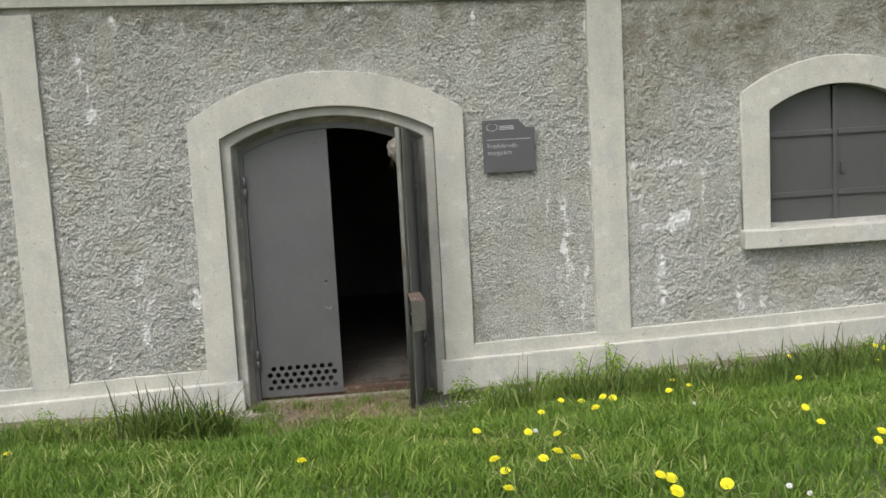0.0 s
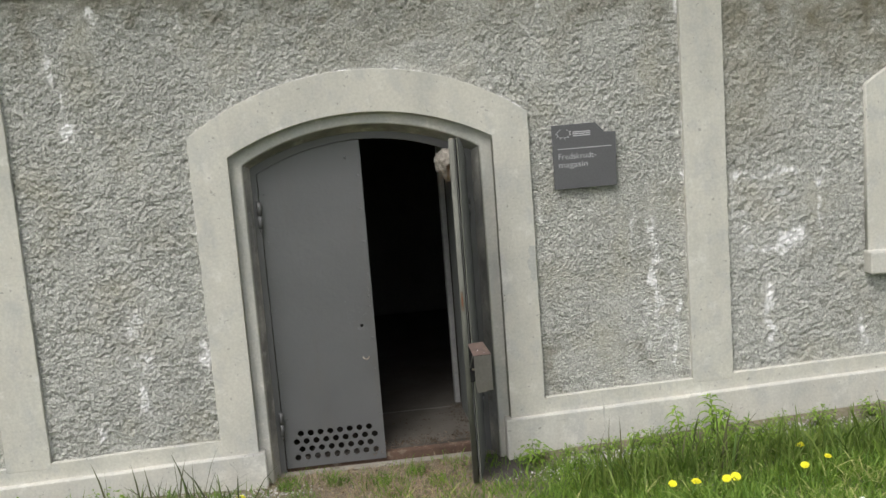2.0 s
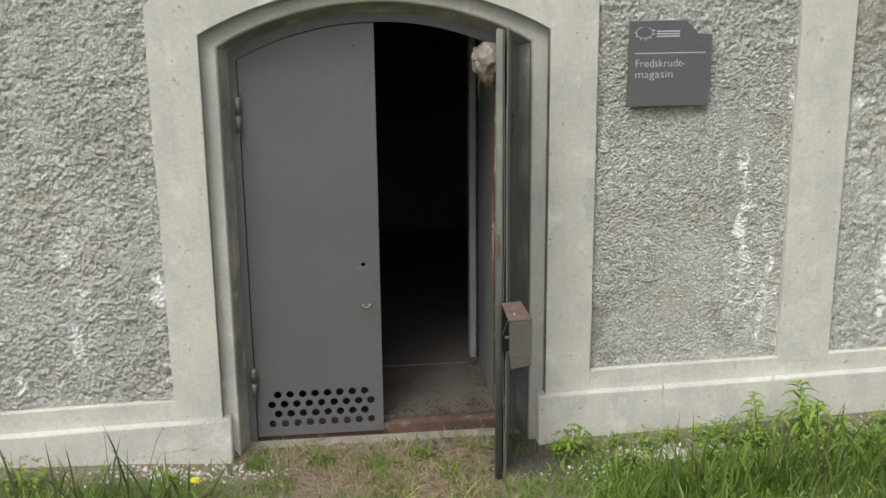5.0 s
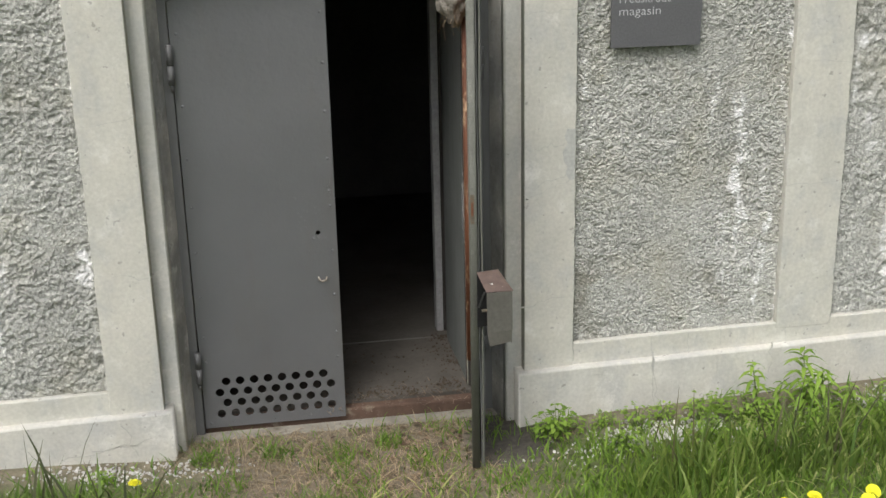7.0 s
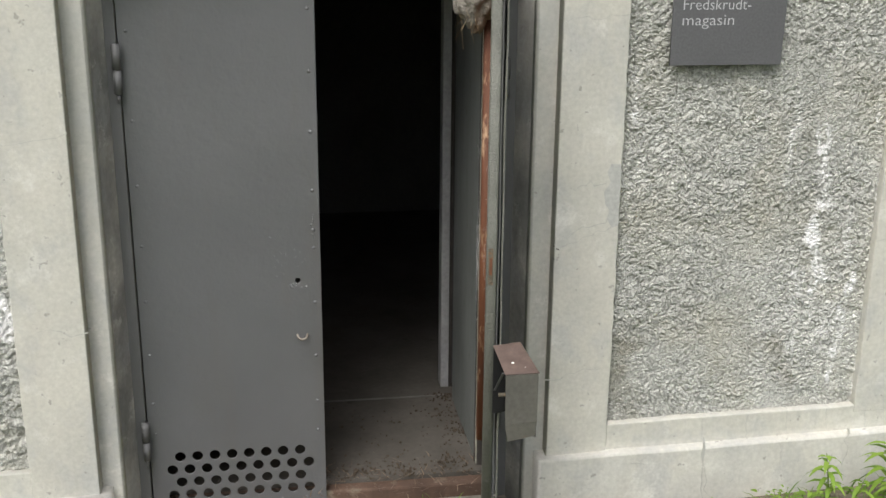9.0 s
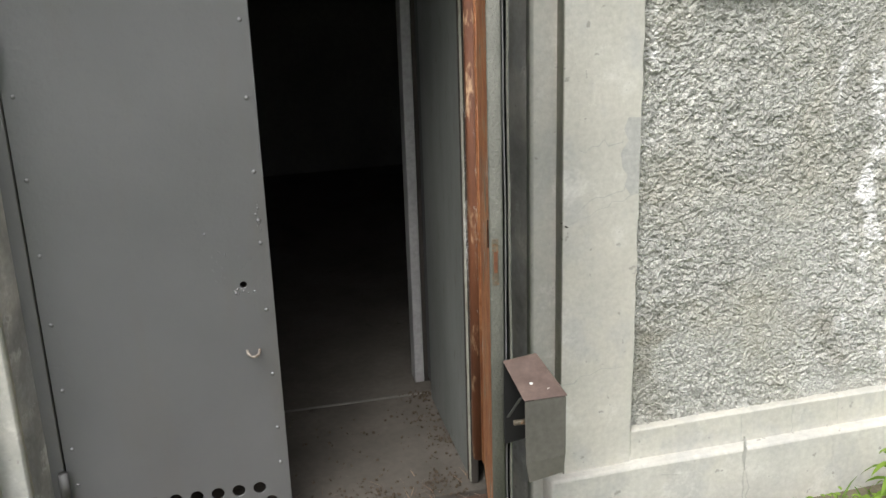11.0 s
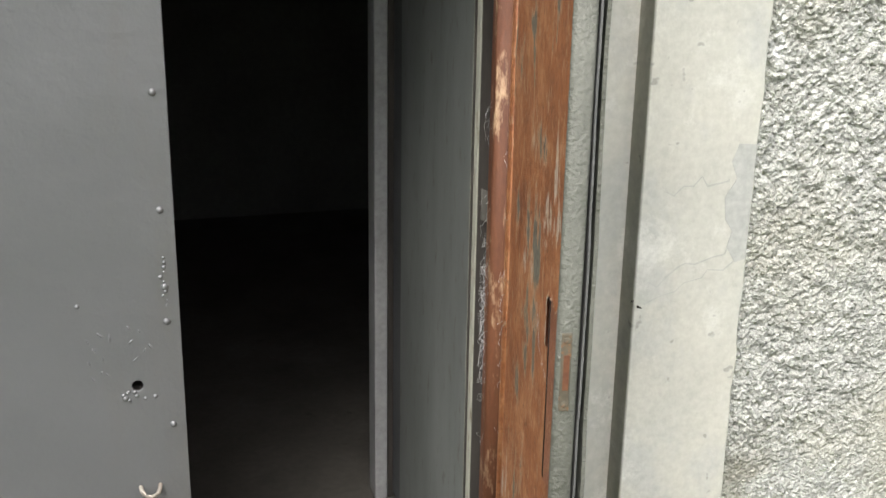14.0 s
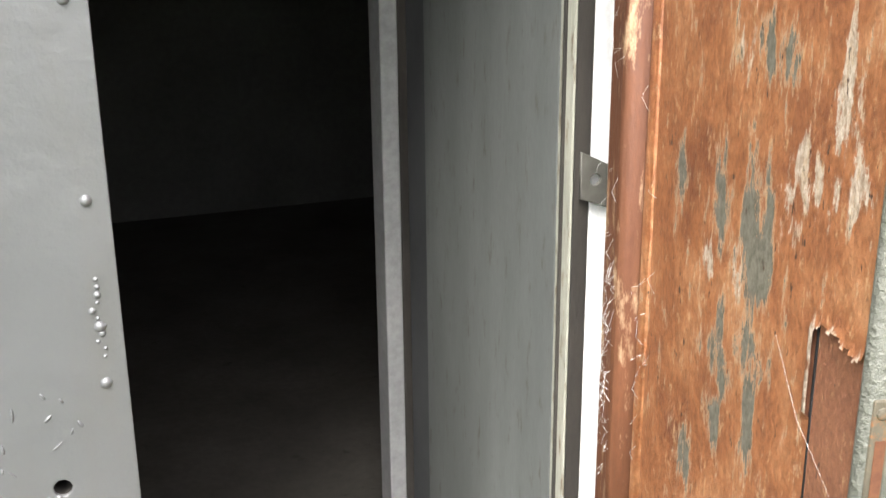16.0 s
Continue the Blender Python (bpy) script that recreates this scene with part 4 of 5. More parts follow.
for z in (1.93, 1.72, 1.511, 1.303, 1.16, 1.093, 0.887, 0.680, 0.50, 0.38, 0.11):
    rivet_at(door_left, -0.029, LEAF_FACE, z, 0.9)
for z in (1.86, 1.56, 1.335, 1.12, 0.915, 0.71, 0.52, 0.40, 0.10):
    rivet_at(door_left, -0.622, LEAF_FACE, z, 0.9)
for x in (-0.52, -0.33, -0.17, -0.08):
    rivet_at(door_left, x, LEAF_FACE, 0.10, 0.8)
rivet_at(door_left, -0.181, LEAF_FACE, 1.135, 0.6)
rivet_at(door_left, -0.10, LEAF_FACE, 2.05, 1.4)
# weld blobs and the scarred key hole
r3 = random.Random(8)
for k in range(9):
    rivet_at(door_left, -0.088 + r3.uniform(-0.03, 0.03), LEAF_FACE, 0.960 + r3.uniform(-0.016, 0.002), r3.uniform(0.4, 0.8))
for k in range(11):
    rivet_at(door_left, -0.030 + r3.uniform(-0.006, 0.006), LEAF_FACE, 1.215 - 0.009 * k, r3.uniform(0.28, 0.6))
# raised scratches in the paint
for k in range(16):
    sc = rivet_at(door_left, r3.uniform(-0.17, -0.06), LEAF_FACE, r3.uniform(0.99, 1.09))
    sc.name = "paint_scar"
    sc.matrix_basis = sc.matrix_basis @ Matrix.Rotation(r3.uniform(-0.9, 0.9), 4, 'Y') @ Matrix.Diagonal((r3.uniform(0.18, 0.32), 0.35, r3.uniform(0.4, 1.2), 1))
# staple ring
loop = [(-0.078 + 0.018 * math.cos(a), LEAF_FACE - 0.026 * math.sin(a), 0.764 - 0.010 * math.sin(a)) for a in np.linspace(0.0, math.pi, 9)]
part("staple", smooth(mesh_of(tube([(loop[0][0], LEAF_FACE + 0.004, 0.764)] + loop + [(loop[-1][0], LEAF_FACE + 0.004, 0.764)], 0.0042))), M_RING, door_left, "rusty steel staple for a padlock")


def hinge(parent, x, z0, z1, y):
    h = part("hinge", smooth(mesh_of(tube([(x, y, z0), (x, y, (z0 + z1) / 2 - 0.004)], 0.0135, 12))), M_FRAME, parent, "dark steel barrel hinge")
    part("knuckle", smooth(mesh_of(tube([(x, y, (z0 + z1) / 2), (x, y, z1)], 0.0145, 12))), M_FRAME, h)
    part("pin", smooth(mesh_of(tube([(x, y, z0 - 0.03), (x, y, z0)], 0.007, 8))), M_FRAME, h)
    return h


hinge(door_left, -0.655, 1.655, 1.82, 0.155)
hinge(door_left, -0.655, 0.31, 0.46, 0.155)

# open leaf: local x runs from the hinge to the free edge, local y to its outer face
A, B = Vector((0.6037, 0.1822)), Vector((0.4825, -0.405))
LEN = (B - A).length
dx_, dy_ = (B - A) / LEN
open_m = Matrix(((dx_, -dy_, 0, A.x), (dy_, dx_, 0, A.y), (0, 0, 1, 0), (0, 0, 0, 1)))
door_right = new("door_2")
door_right.matrix_world = open_m
tagged(door_right, "wide open door leaf, grey outside and peeling orange inside", "door", kind="structure")


def open_top(u, drop=0.0):
    return 1.985 + (2.15 - 1.985) * (1 - (1 - u / LEN) ** 2) - drop


TH = 0.053


def leaf_plate(u0, u1, z0, y0, y1, bev, drop=0.0, holes=()):
    pts = [u0 + (u1 - u0) * i / 12 for i in range(13)]
    return plate([(u1, z0), (u0, z0)] + [(u, open_top(min(max(u, 0), LEN), drop)) for u in pts], holes, y0, y1, bev)


# boards are part of the inner face
part("boards", leaf_plate(0.124, LEN - 0.004, 0.34, 0.0065, 0.020, 0.001), M_BROWN, door_right, "old brown boards")
part("hinge_moulding", leaf_plate(0.036, 0.098, 0.34, -0.029, 0.020, 0.010), M_MOULD, door_right, "worn rounded edge moulding")
part("moulding_bead", leaf_plate(0.1005, 0.1195, 0.34, -0.003, 0.014, 0.006), M_PEEL, door_right)
# worn spots of the paint along the leaf: u, z, half width, half height, strength
BARE = [(0.223, 1.327, 0.010, 0.030, 1.0), (0.325, 1.325, 0.014, 0.042, 1.0), (0.386, 1.336, 0.015, 0.045, 1.0), (0.412, 1.285, 0.024, 0.036, 1.2), (0.424, 1.340, 0.011, 0.030, 0.7),
        (0.348, 1.220, 0.007, 0.028, 0.9), (0.331, 1.163, 0.022, 0.022, 0.75), (0.360, 1.150, 0.018, 0.018, 0.8), (0.416, 1.145, 0.012, 0.045, 1.1), (0.342, 1.098, 0.010, 0.028, 1.0),
        (0.279, 1.020, 0.017, 0.025, 1.0), (0.401, 1.482, 0.014, 0.030, 1.0), (0.432, 1.480, 0.028, 0.020, 0.65), (0.328, 1.465, 0.010, 0.030, 0.8), (0.405, 1.210, 0.030, 0.035, 0.6)]
CHALK = [(0.535, 1.490, 0.008, 0.028, 1.0), (0.532, 1.450, 0.016, 0.033, 0.9), (0.565, 1.400, 0.020, 0.025, 0.9), (0.510, 1.385, 0.040, 0.022, 0.7), (0.457, 1.357, 0.020, 0.030, 0.7),
         (0.350, 1.485, 0.040, 0.030, 0.5), (0.305, 1.260, 0.012, 0.020, 0.8), (0.473, 1.400, 0.014, 0.020, 0.8), (0.375, 1.270, 0.010, 0.035, 0.8)]
r5 = random.Random(21)
for k in range(60):
    z = r5.uniform(0.38, 2.05)
    if not 0.99 < z < 1.53:
        (BARE if k % 3 else CHALK).append((r5.uniform(0.08, 0.59), z, r5.uniform(0.006, 0.022), r5.uniform(0.02, 0.06), r5.uniform(0.6, 1.1)))
LOCK_U, LOCK_Z = 0.5185, 1.279


def paint_skin(step=0.0032):
    """The layer of old paint on the boards, torn off where the lock case was."""
    xs, zs = np.arange(0.1215, LEN - 0.004, step), np.arange(0.34, 2.14, step)
    w, h = len(xs), len(zs)
    gu, gz2 = np.meshgrid(xs, zs)
    lock_top = LOCK_Z + 0.0035 * np.sin(95 * gu) + 0.002 * np.sin(310 * gu)
    out = (gz2 > open_top(np.clip(gu, 0, LEN)) - step) | ((gu > LOCK_U) & (gz2 < lock_top) & (gz2 > 0.98))
    ids = np.arange(w * h).reshape(h, w)
    q = np.stack([ids[:-1, :-1], ids[:-1, 1:], ids[1:, 1:], ids[1:, :-1]], -1)[~out[:-1, :-1]].reshape(-1, 4)
    y = 0.0035 - 0.0006 * soft_noise(h, w, step)
    # the torn lip curls away from the boards
    curl = np.exp(-np.clip((gz2 - lock_top) / 0.006, 0, 9)) * (gu > LOCK_U - 0.004) * (gz2 > 1.2)
    y = y - 0.004 * curl
    used = np.unique(q)
    remap = np.full(w * h, -1)
    remap[used] = np.arange(len(used))
    me = grid_mesh("paint", np.stack([gu, y, gz2], -1).reshape(-1, 3)[used], remap[q])
    for nm, spots in (("bare", BARE), ("chalk", CHALK)):
        val = np.zeros((h, w))
        for cu, cz, hw, hh, st in spots:
            cu = cu - 0.027 * (1 - cu / LEN)
            val = np.maximum(val, st * np.exp(-np.abs((gu - cu) / hw / 1.25) ** 2 - np.abs((gz2 - cz) / hh / 1.25) ** 2))
        if nm == "chalk":
            val = np.maximum(val, 0.75 * curl)
        at = me.attributes.new(nm, 'FLOAT', 'POINT')
        at.data.foreach_set("value", val.ravel()[used].astype(np.float32))
    return smooth(me)


part("paint", paint_skin(), M_PEEL, door_right, "orange-brown paint peeling off old boards")
part("lock_gap", plate([(LOCK_U + 0.0055, 0.98), (LOCK_U + 0.0005, 0.98), (LOCK_U, LOCK_Z), (LOCK_U + 0.003, LOCK_Z)], [], 0.0055, 0.0070), M_BLACK, door_right)
edge = part("edge_strip", plate([(LEN + 0.0085, 0.065), (LEN - 0.0035, 0.065), (LEN - 0.0035, 2.15), (LEN + 0.0085, 2.15)], [], 0.0, 0.0335, 0.0055), M_EDGE, door_right, "stippled grey-green painted edge")


def warped_strip(u0, u1, y0, y1, z0, z1, seed, amp, flare=0.0):
    """A narrow upright sheet that has buckled along its height."""
    bm = bmesh.new()
    r2 = random.Random(seed)
    phase = [r2.uniform(0, 6.28) for _ in range(3)]
    rows, n = [], 46
    for i in range(n + 1):
        z = z0 + (z1 - z0) * i / n
        bow = amp * (math.sin(5.1 * z + phase[0]) + 0.5 * math.sin(13 * z + phase[1]) + 0.25 * math.sin(37 * z + phase[2]))
        bow += flare * max(0.0, 1 - (z - z0) / 0.9) ** 2
        nick = r2.uniform(0, 0.0025)
        rows.append([bm.verts.new(p) for p in ((u0, y0, z), (u1 - nick, y0 + bow, z), (u1 - nick, y1 + bow, z), (u0, y1, z))])
    for a, b in zip(rows, rows[1:]):
        for k in range(4):
            bm.faces.new((a[k], a[(k + 1) % 4], b[(k + 1) % 4], b[k]))
    bm.faces.new(rows[0][::-1])
    bm.faces.new(rows[-1])
    return bm


part("edge_flange", warped_strip(LEN - 0.05, LEN + 0.007, 0.0365, 0.0395, 0.07, 2.145, 3, 0.0012, 0.004), M_FRAME, door_right, "buckled grey steel flange")
part("outer_sheet", leaf_plate(0.02, LEN - 0.03, 0.065, TH - 0.005, TH, 0.001), M_FRAME, door_right, "dark outer steel sheet")
part("outer_flange", warped_strip(LEN - 0.03, LEN + 0.004, TH - 0.0065, TH - 0.001, 0.068, 2.148, 9, 0.0016), M_EDGE, door_right, "warped edge of the outer sheet")
part("core", leaf_plate(0.03, LEN - 0.012, 0.36, 0.021, 0.034, 0.001, 0.006), M_DARKWOOD, door_right)
part("broken_bottom", leaf_plate(0.05, LEN - 0.02, 0.09, 0.012, 0.034, 0.002, 1.80), M_DARKWOOD, door_right, "dark rotten bottom boards")
slot = part("lock_plate", box_bm(LEN + 0.006, LEN + 0.0105, 0.007, 0.022, 1.135, 1.255, 0.0015), M_LOCK, door_right, "rusty lock plate")
part("slot", box_bm(LEN + 0.0095, LEN + 0.0112, 0.011, 0.0195, 1.168, 1.222, 0.0), M_BOLT, slot, "rust-red bolt slot")
for z in (1.146, 1.244):
    sc = part("screw", dome_bm(0.0055, 0.002, 8), M_LOCK, slot)
    sc.matrix_basis = pose(LEN + 0.0105, 0.0145, z, 0, 0, 90)
hinge(door_right, 0.006, 1.62, 1.76, TH - 0.002)
hinge(door_right, 0.006, 0.36, 0.50, TH - 0.002)
# padlock hood
hood_m = open_m.inverted()
hood = new("padlock_hood")
hood.parent = door_right
hood.matrix_parent_inverse = Matrix.Identity(4)
FX0, FX1, FY, BY = 0.515, 0.617, -0.585, -0.435
ZB, ZF, ZK = 0.686, 0.903, 0.938


def slab(corners, t):
    """A thin bent sheet from four corners, thickened along its normal."""
    bm = bmesh.new()
    c = [Vector(p) for p in corners]
    n = (c[1] - c[0]).cross(c[3] - c[0]).normalized() * t
    lo = [bm.verts.new(p) for p in c]
    hi = [bm.verts.new(p + n) for p in c]
    bm.faces.new(lo[::-1])
    bm.faces.new(hi)
    for i in range(4):
        bm.faces.new((lo[i], lo[(i + 1) % 4], hi[(i + 1) % 4], hi[i]))
    bmesh.ops.bevel(bm, geom=bm.edges[:], offset=abs(t) * 0.35, segments=1, affect='EDGES')
    return bm


hood_parts = (
    ("front_plate", slab([(FX0 + 0.002, FY, ZB + 0.050), (FX1, FY, ZB + 0.058), (FX1, FY, ZF), (FX0, FY, ZF)], 0.003), M_STEEL, "grey-brown steel front plate"),
    ("bent_lip", slab([(FX0 + 0.012, FY + 0.006, ZB - 0.008), (FX1 - 0.002, FY + 0.008, ZB + 0.006), (FX1, FY + 0.001, ZB + 0.060), (FX0 + 0.002, FY, ZB + 0.052)], 0.003), M_STEEL, "bent lower end of the front plate"),
    ("strap", slab([(FX0 - 0.014, FY + 0.110, ZB + 0.120), (FX0 - 0.006, FY + 0.110, ZB + 0.120), (FX0 + 0.003, FY + 0.030, ZF - 0.004), (FX0 - 0.005, FY + 0.030, ZF - 0.004)], 0.003), M_FRAME, ""),
    ("top_plate", slab([(FX0 - 0.002, FY - 0.004, ZF + 0.002), (FX1 + 0.003, FY - 0.004, ZF + 0.002), (FX1 - 0.020, BY + 0.02, ZK), (FX0 - 0.010, BY, ZK)], 0.003), M_BOXTOP, "brown rusted sloping top"),
    ("side_plate", slab([(FX1, FY + 0.004, ZB), (FX1, FY + 0.004, ZF - 0.002), (FX1 - 0.022, BY + 0.02, ZK - 0.004), (FX1 - 0.022, BY + 0.02, ZB)], 0.003), M_STEEL, ""),
    # plate coloured black to give the hood's opening its shade
    ("hood_shade_plate", slab([(FX0 - 0.008, BY - 0.002, ZB + 0.02), (FX0 - 0.008, BY - 0.002, ZK - 0.004), (FX1 - 0.024, BY + 0.018, ZK - 0.004), (FX1 - 0.024, BY + 0.018, ZB + 0.02)], 0.003), M_BLACK, ""))
for nm, bm, mt, lb in hood_parts:
    me = mesh_of(bm, nm)
    me.transform(hood_m)
    part(nm, me, mt, hood, lb)
me = smooth(mesh_of(tube([(FX0 - 0.002, -0.50, 0.80), (FX0 + 0.04, -0.50, 0.80)], 0.007, 10), "bolt"))
me.transform(hood_m)
part("bolt", me, M_LOCK, hood, "rusty bolt end")
for px, py in ((0.548, -0.53), (0.582, -0.555)):
    me = mesh_of(dome_bm(0.005, 0.003, 8), "rivet")
    me.transform(hood_m @ Matrix.Translation((px, py, 0.9185 + (py + 0.53) * 0.27)) @ Matrix.Rotation(radians(-90), 4, 'X'))
    part("rivet", me, M_DAISY, hood)

# swallow nest in the top corner
bm = bmesh.new()
bmesh.ops.create_icosphere(bm, subdivisions=4, radius=1.0)
for v in bm.verts:
    n = noise.noise(v.co * 2.6) * 0.30 + noise.noise(v.co * 7) * 0.20 + noise.noise(v.co * 17) * 0.10
    v.co = v.co * (1 + n)
    v.co.x *= 0.075
    v.co.y *= 0.075
    v.co.z *= 0.105 if v.co.z < 0 else 0.085
    if v.co.z < 0:
        k = 1 + v.co.z * 3.2
        v.co.x *= k
        v.co.y *= k
nest = part("bird_nest", smooth(mesh_of(bm)), M_NEST)
nest.location = (0.530, 0.09, 1.965)
tagged(nest, "clump of a mud and straw bird nest behind the open leaf", "bird nest")
r4 = random.Random(3)
for k in range(26):
    a, z = r4.uniform(0, 6.28), r4.uniform(-0.10, 0.05)
    rr = 0.062
    p0 = Vector((rr * math.cos(a), rr * math.sin(a), z))
    p1 = p0 + Vector((r4.uniform(-0.03, 0.03), r4.uniform(-0.03, 0.03), r4.uniform(-0.07, -0.01)))
    part("straw", tube([p0 * 0.8, p0, p1], 0.0012, 4, None, 0.5), M_STRAW, nest)

# cobwebs and fluff on the open leaf, along its hinge side
r7 = random.Random(31)
for k in range(120):
    z = r7.gauss(1.07, 0.08) if k < 95 else r7.uniform(0.8, 1.5)
    u = 0.038 + abs(r7.gauss(0.0, 0.04))
    p0 = Vector((u, -0.0295 if u < 0.098 else -0.003, z))
    p1 = p0 + Vector((r7.uniform(-0.02, 0.035), -r7.uniform(0.001, 0.012), r7.uniform(-0.035, 0.03)))
    mid = (p0 + p1) / 2 + Vector((r7.uniform(-0.008, 0.008), -0.006, r7.uniform(-0.01, 0.004)))
    part("cobweb_strand", tube([p0, mid, p1], 0.00018, 3), M_DAISY, door_right)
for (u0, z0), (u1, z1) in (((LEN - 0.13, 1.25), (LEN - 0.01, 1.16)), ((-0.03, 1.24), (0.02, 1.30))):
    part("cobweb_strand", tube([(u0, -0.005, z0), ((u0 + u1) / 2, -0.010, (z0 + z1) / 2 - 0.004), (u1, -0.006, z1)], 0.00008, 3), M_DAISY, door_right)

# ---- sign ----
sign = new("wall_sign")
sign.location = (0, 0.010, 0)
tagged(sign, "dark grey metal wall sign with a notched corner, reading Fredskrudt-magasin", "sign")
sg = [(1.172, 1.752), (1.568, 1.752), (1.574, 2.084), (1.505, 2.088), (1.448, 2.150), (1.172, 2.150)]
part("plate", plate(sg[::-1], [], -0.034, -0.026, 0.0012), M_SIGN, sign)
part("fixing", box_bm(1.22, 1.53, -0.0258, 0.012, 1.80, 2.04), M_SIGNEDGE, sign)
part("rule", box_bm(1.203, 1.543, -0.0352, -0.0345, 1.9985, 2.0025), M_PRINT, sign)
for k in range(3):
    part("small_print", box_bm(1.303, 1.414, -0.0352, -0.0345, 2.098 - 0.0115 * k, 2.104 - 0.0115 * k), M_PRINT, sign)
emblem = bmesh.new()
ec = [(1.245 + 0.040 * math.cos(a), -0.0348, 2.096 + 0.026 * math.sin(a)) for a in np.linspace(0.55 * math.pi, 2.35 * math.pi, 22)]
tube(ec, 0.0018, 4, emblem)
for a in np.linspace(1.0 * math.pi, 2.1 * math.pi, 7):
    cx, cz = 1.245 + 0.040 * math.cos(a), 2.096 + 0.026 * math.sin(a)
    tube([(cx, -0.0348, cz), (cx + 0.010 * math.cos(a), -0.0348, cz + 0.010 * math.sin(a))], 0.0028, 4, emblem)
part("emblem", emblem, M_PRINT, sign)


def lettering(text, x, z, size, width):
    cu = bpy.data.curves.new("text", 'FONT')
    cu.body = text
    cu.size = size
    cu.extrude = 0.0003
    cu.offset = -0.0006
    cu.resolution_u = 3
    ob = bpy.data.objects.new("text", cu)
    scene.collection.objects.link(ob)
    me = bpy.data.meshes.new_from_object(ob.evaluated_get(bpy.context.evaluated_depsgraph_get()))
    bpy.data.objects.remove(ob)
    xs = [v.co.x for v in me.vertices]
    k = width / (max(xs) - min(xs))
    me.transform(Matrix(((k, 0, 0, x), (0, 0, -1, -0.0350), (0, 1, 0, z), (0, 0, 0, 1))))
    return part("lettering", me, M_PRINT, sign, text)


lettering("Fredskrudt-", 1.203, 1.937, 0.052, 0.236)
lettering("magasin", 1.203, 1.886, 0.052, 0.180)


# ---- plants ----
def blades(n, xs, ys, zs, hs, ws, lean, rng2, bend=0.6):
    """Grass blades as bent tapered strips, all in one mesh."""
    az = rng2.uniform(0, 2 * np.pi, n)
    face = rng2.uniform(0, 2 * np.pi, n)
    lx, ly = np.cos(az) * lean * hs, np.sin(az) * lean * hs
    wx, wy = np.cos(face) * ws / 2, np.sin(face) * ws / 2
    v = np.zeros((n, 7, 3))
    for k, (f, wf) in enumerate(((0, 1.0), (0.4, 0.9), (0.75, 0.6))):
        s = f ** 1.8
        v[:, 2 * k, 0], v[:, 2 * k, 1] = xs + lx * s - wx * wf, ys + ly * s - wy * wf
        v[:, 2 * k + 1, 0], v[:, 2 * k + 1, 1] = xs + lx * s + wx * wf, ys + ly * s + wy * wf
        v[:, 2 * k, 2] = v[:, 2 * k + 1, 2] = zs + hs * (f - bend * 0.35 * s * lean)
    v[:, 6, 0], v[:, 6, 1], v[:, 6, 2] = xs + lx, ys + ly, zs + hs * (1 - bend * 0.5 * lean)
    base = (np.arange(n) * 7)[:, None]
    tris = np.concatenate([base + np.array(t) for t in ((0, 1, 3), (0, 3, 2), (2, 3, 5), (2, 5, 4), (4, 5, 6))], 1).reshape(-1, 3)
    return v.reshape(-1, 3), tris


rg = np.random.default_rng(11)


def grass_patch(name, n, x0, x1, y0, y1, h0, h1, w, material, label, lean=(0.2, 0.9), thin=None, category="grass"):
    xs, ys = rg.uniform(x0, x1, n), rg.uniform(y0, y1, n)
    keep = np.ones(n, bool) if thin is None else rg.uniform(0, 1, n) < thin(xs, ys)
    xs, ys = xs[keep], ys[keep]
    m = len(xs)
    tuft = 0.75 + 0.35 * np.sin(4.3 * xs + 1.7 * np.sin(3.1 * ys)) * np.sin(3.7 * ys + 1.1 * xs)
    hs = rg.uniform(h0, h1, m) * tuft
    v, t = blades(m, xs, ys, ground_z(xs, ys) - 0.004, hs, w * rg.uniform(0.6, 1.3, m), rg.uniform(lean[0], lean[1], m), rg)
    ob = part(name, grid_mesh(name, v, t), material)
    return tagged(ob, label, category, kind="stuff")


def lawn(x, y):
    ok = np.clip(1.02 - 1.1 * bareness(x, y), 0.0, 1) * np.where((y > -0.06) & (np.abs(x) > 0.74), 0, 1)
    verge = np.clip((-y - 0.22) / 0.3, 0.12, 1)
    return ok * verge


def near_lawn(x, y):
    fade = np.clip((x + 3.9) / 1.0, 0, 1) * np.clip((5.6 - x) / 1.0, 0, 1) * np.clip((y + 5.2) / 1.2, 0, 1)
    return lawn(x, y) * fade


def far_lawn(x, y):
    inside = np.clip((x + 3.9) / 1.0, 0, 1) * np.clip((5.6 - x) / 1.0, 0, 1) * np.clip((y + 5.2) / 1.2, 0, 1)
    rim = np.clip((x + 11) / 3, 0, 1) * np.clip((13 - x) / 3, 0, 1) * np.clip((y + 15) / 3, 0, 1)
    return lawn(x, y) * (1 - inside) * rim


grass_patch("lawn_grass", 120000, -3.9, 5.6, -5.2, -0.1, 0.05, 0.15, 0.0085, M_GRASS, "green lawn grass growing up to the wall", thin=near_lawn)
grass_patch("pale_lawn_grass", 18000, -3.9, 5.6, -5.0, -0.3, 0.07, 0.18, 0.010, M_PALEGRASS, "lighter long grass blades in the lawn", (0.5, 1.5), lambda x, y: near_lawn(x, y) * np.clip(0.25 + np.sin(3.3 * x + 2 * np.sin(2 * y)) * np.sin(2.9 * y), 0.05, 1))
grass_patch("far_lawn_grass", 70000, -11, 13, -15, -0.1, 0.05, 0.12, 0.012, M_GRASS, "green lawn grass on the slope", thin=far_lawn)


def verge(x, y):
    return np.where(np.abs(x) > 1.0, 1.0, 0.05) * np.exp(-((y + 0.88) / 0.28) ** 2)


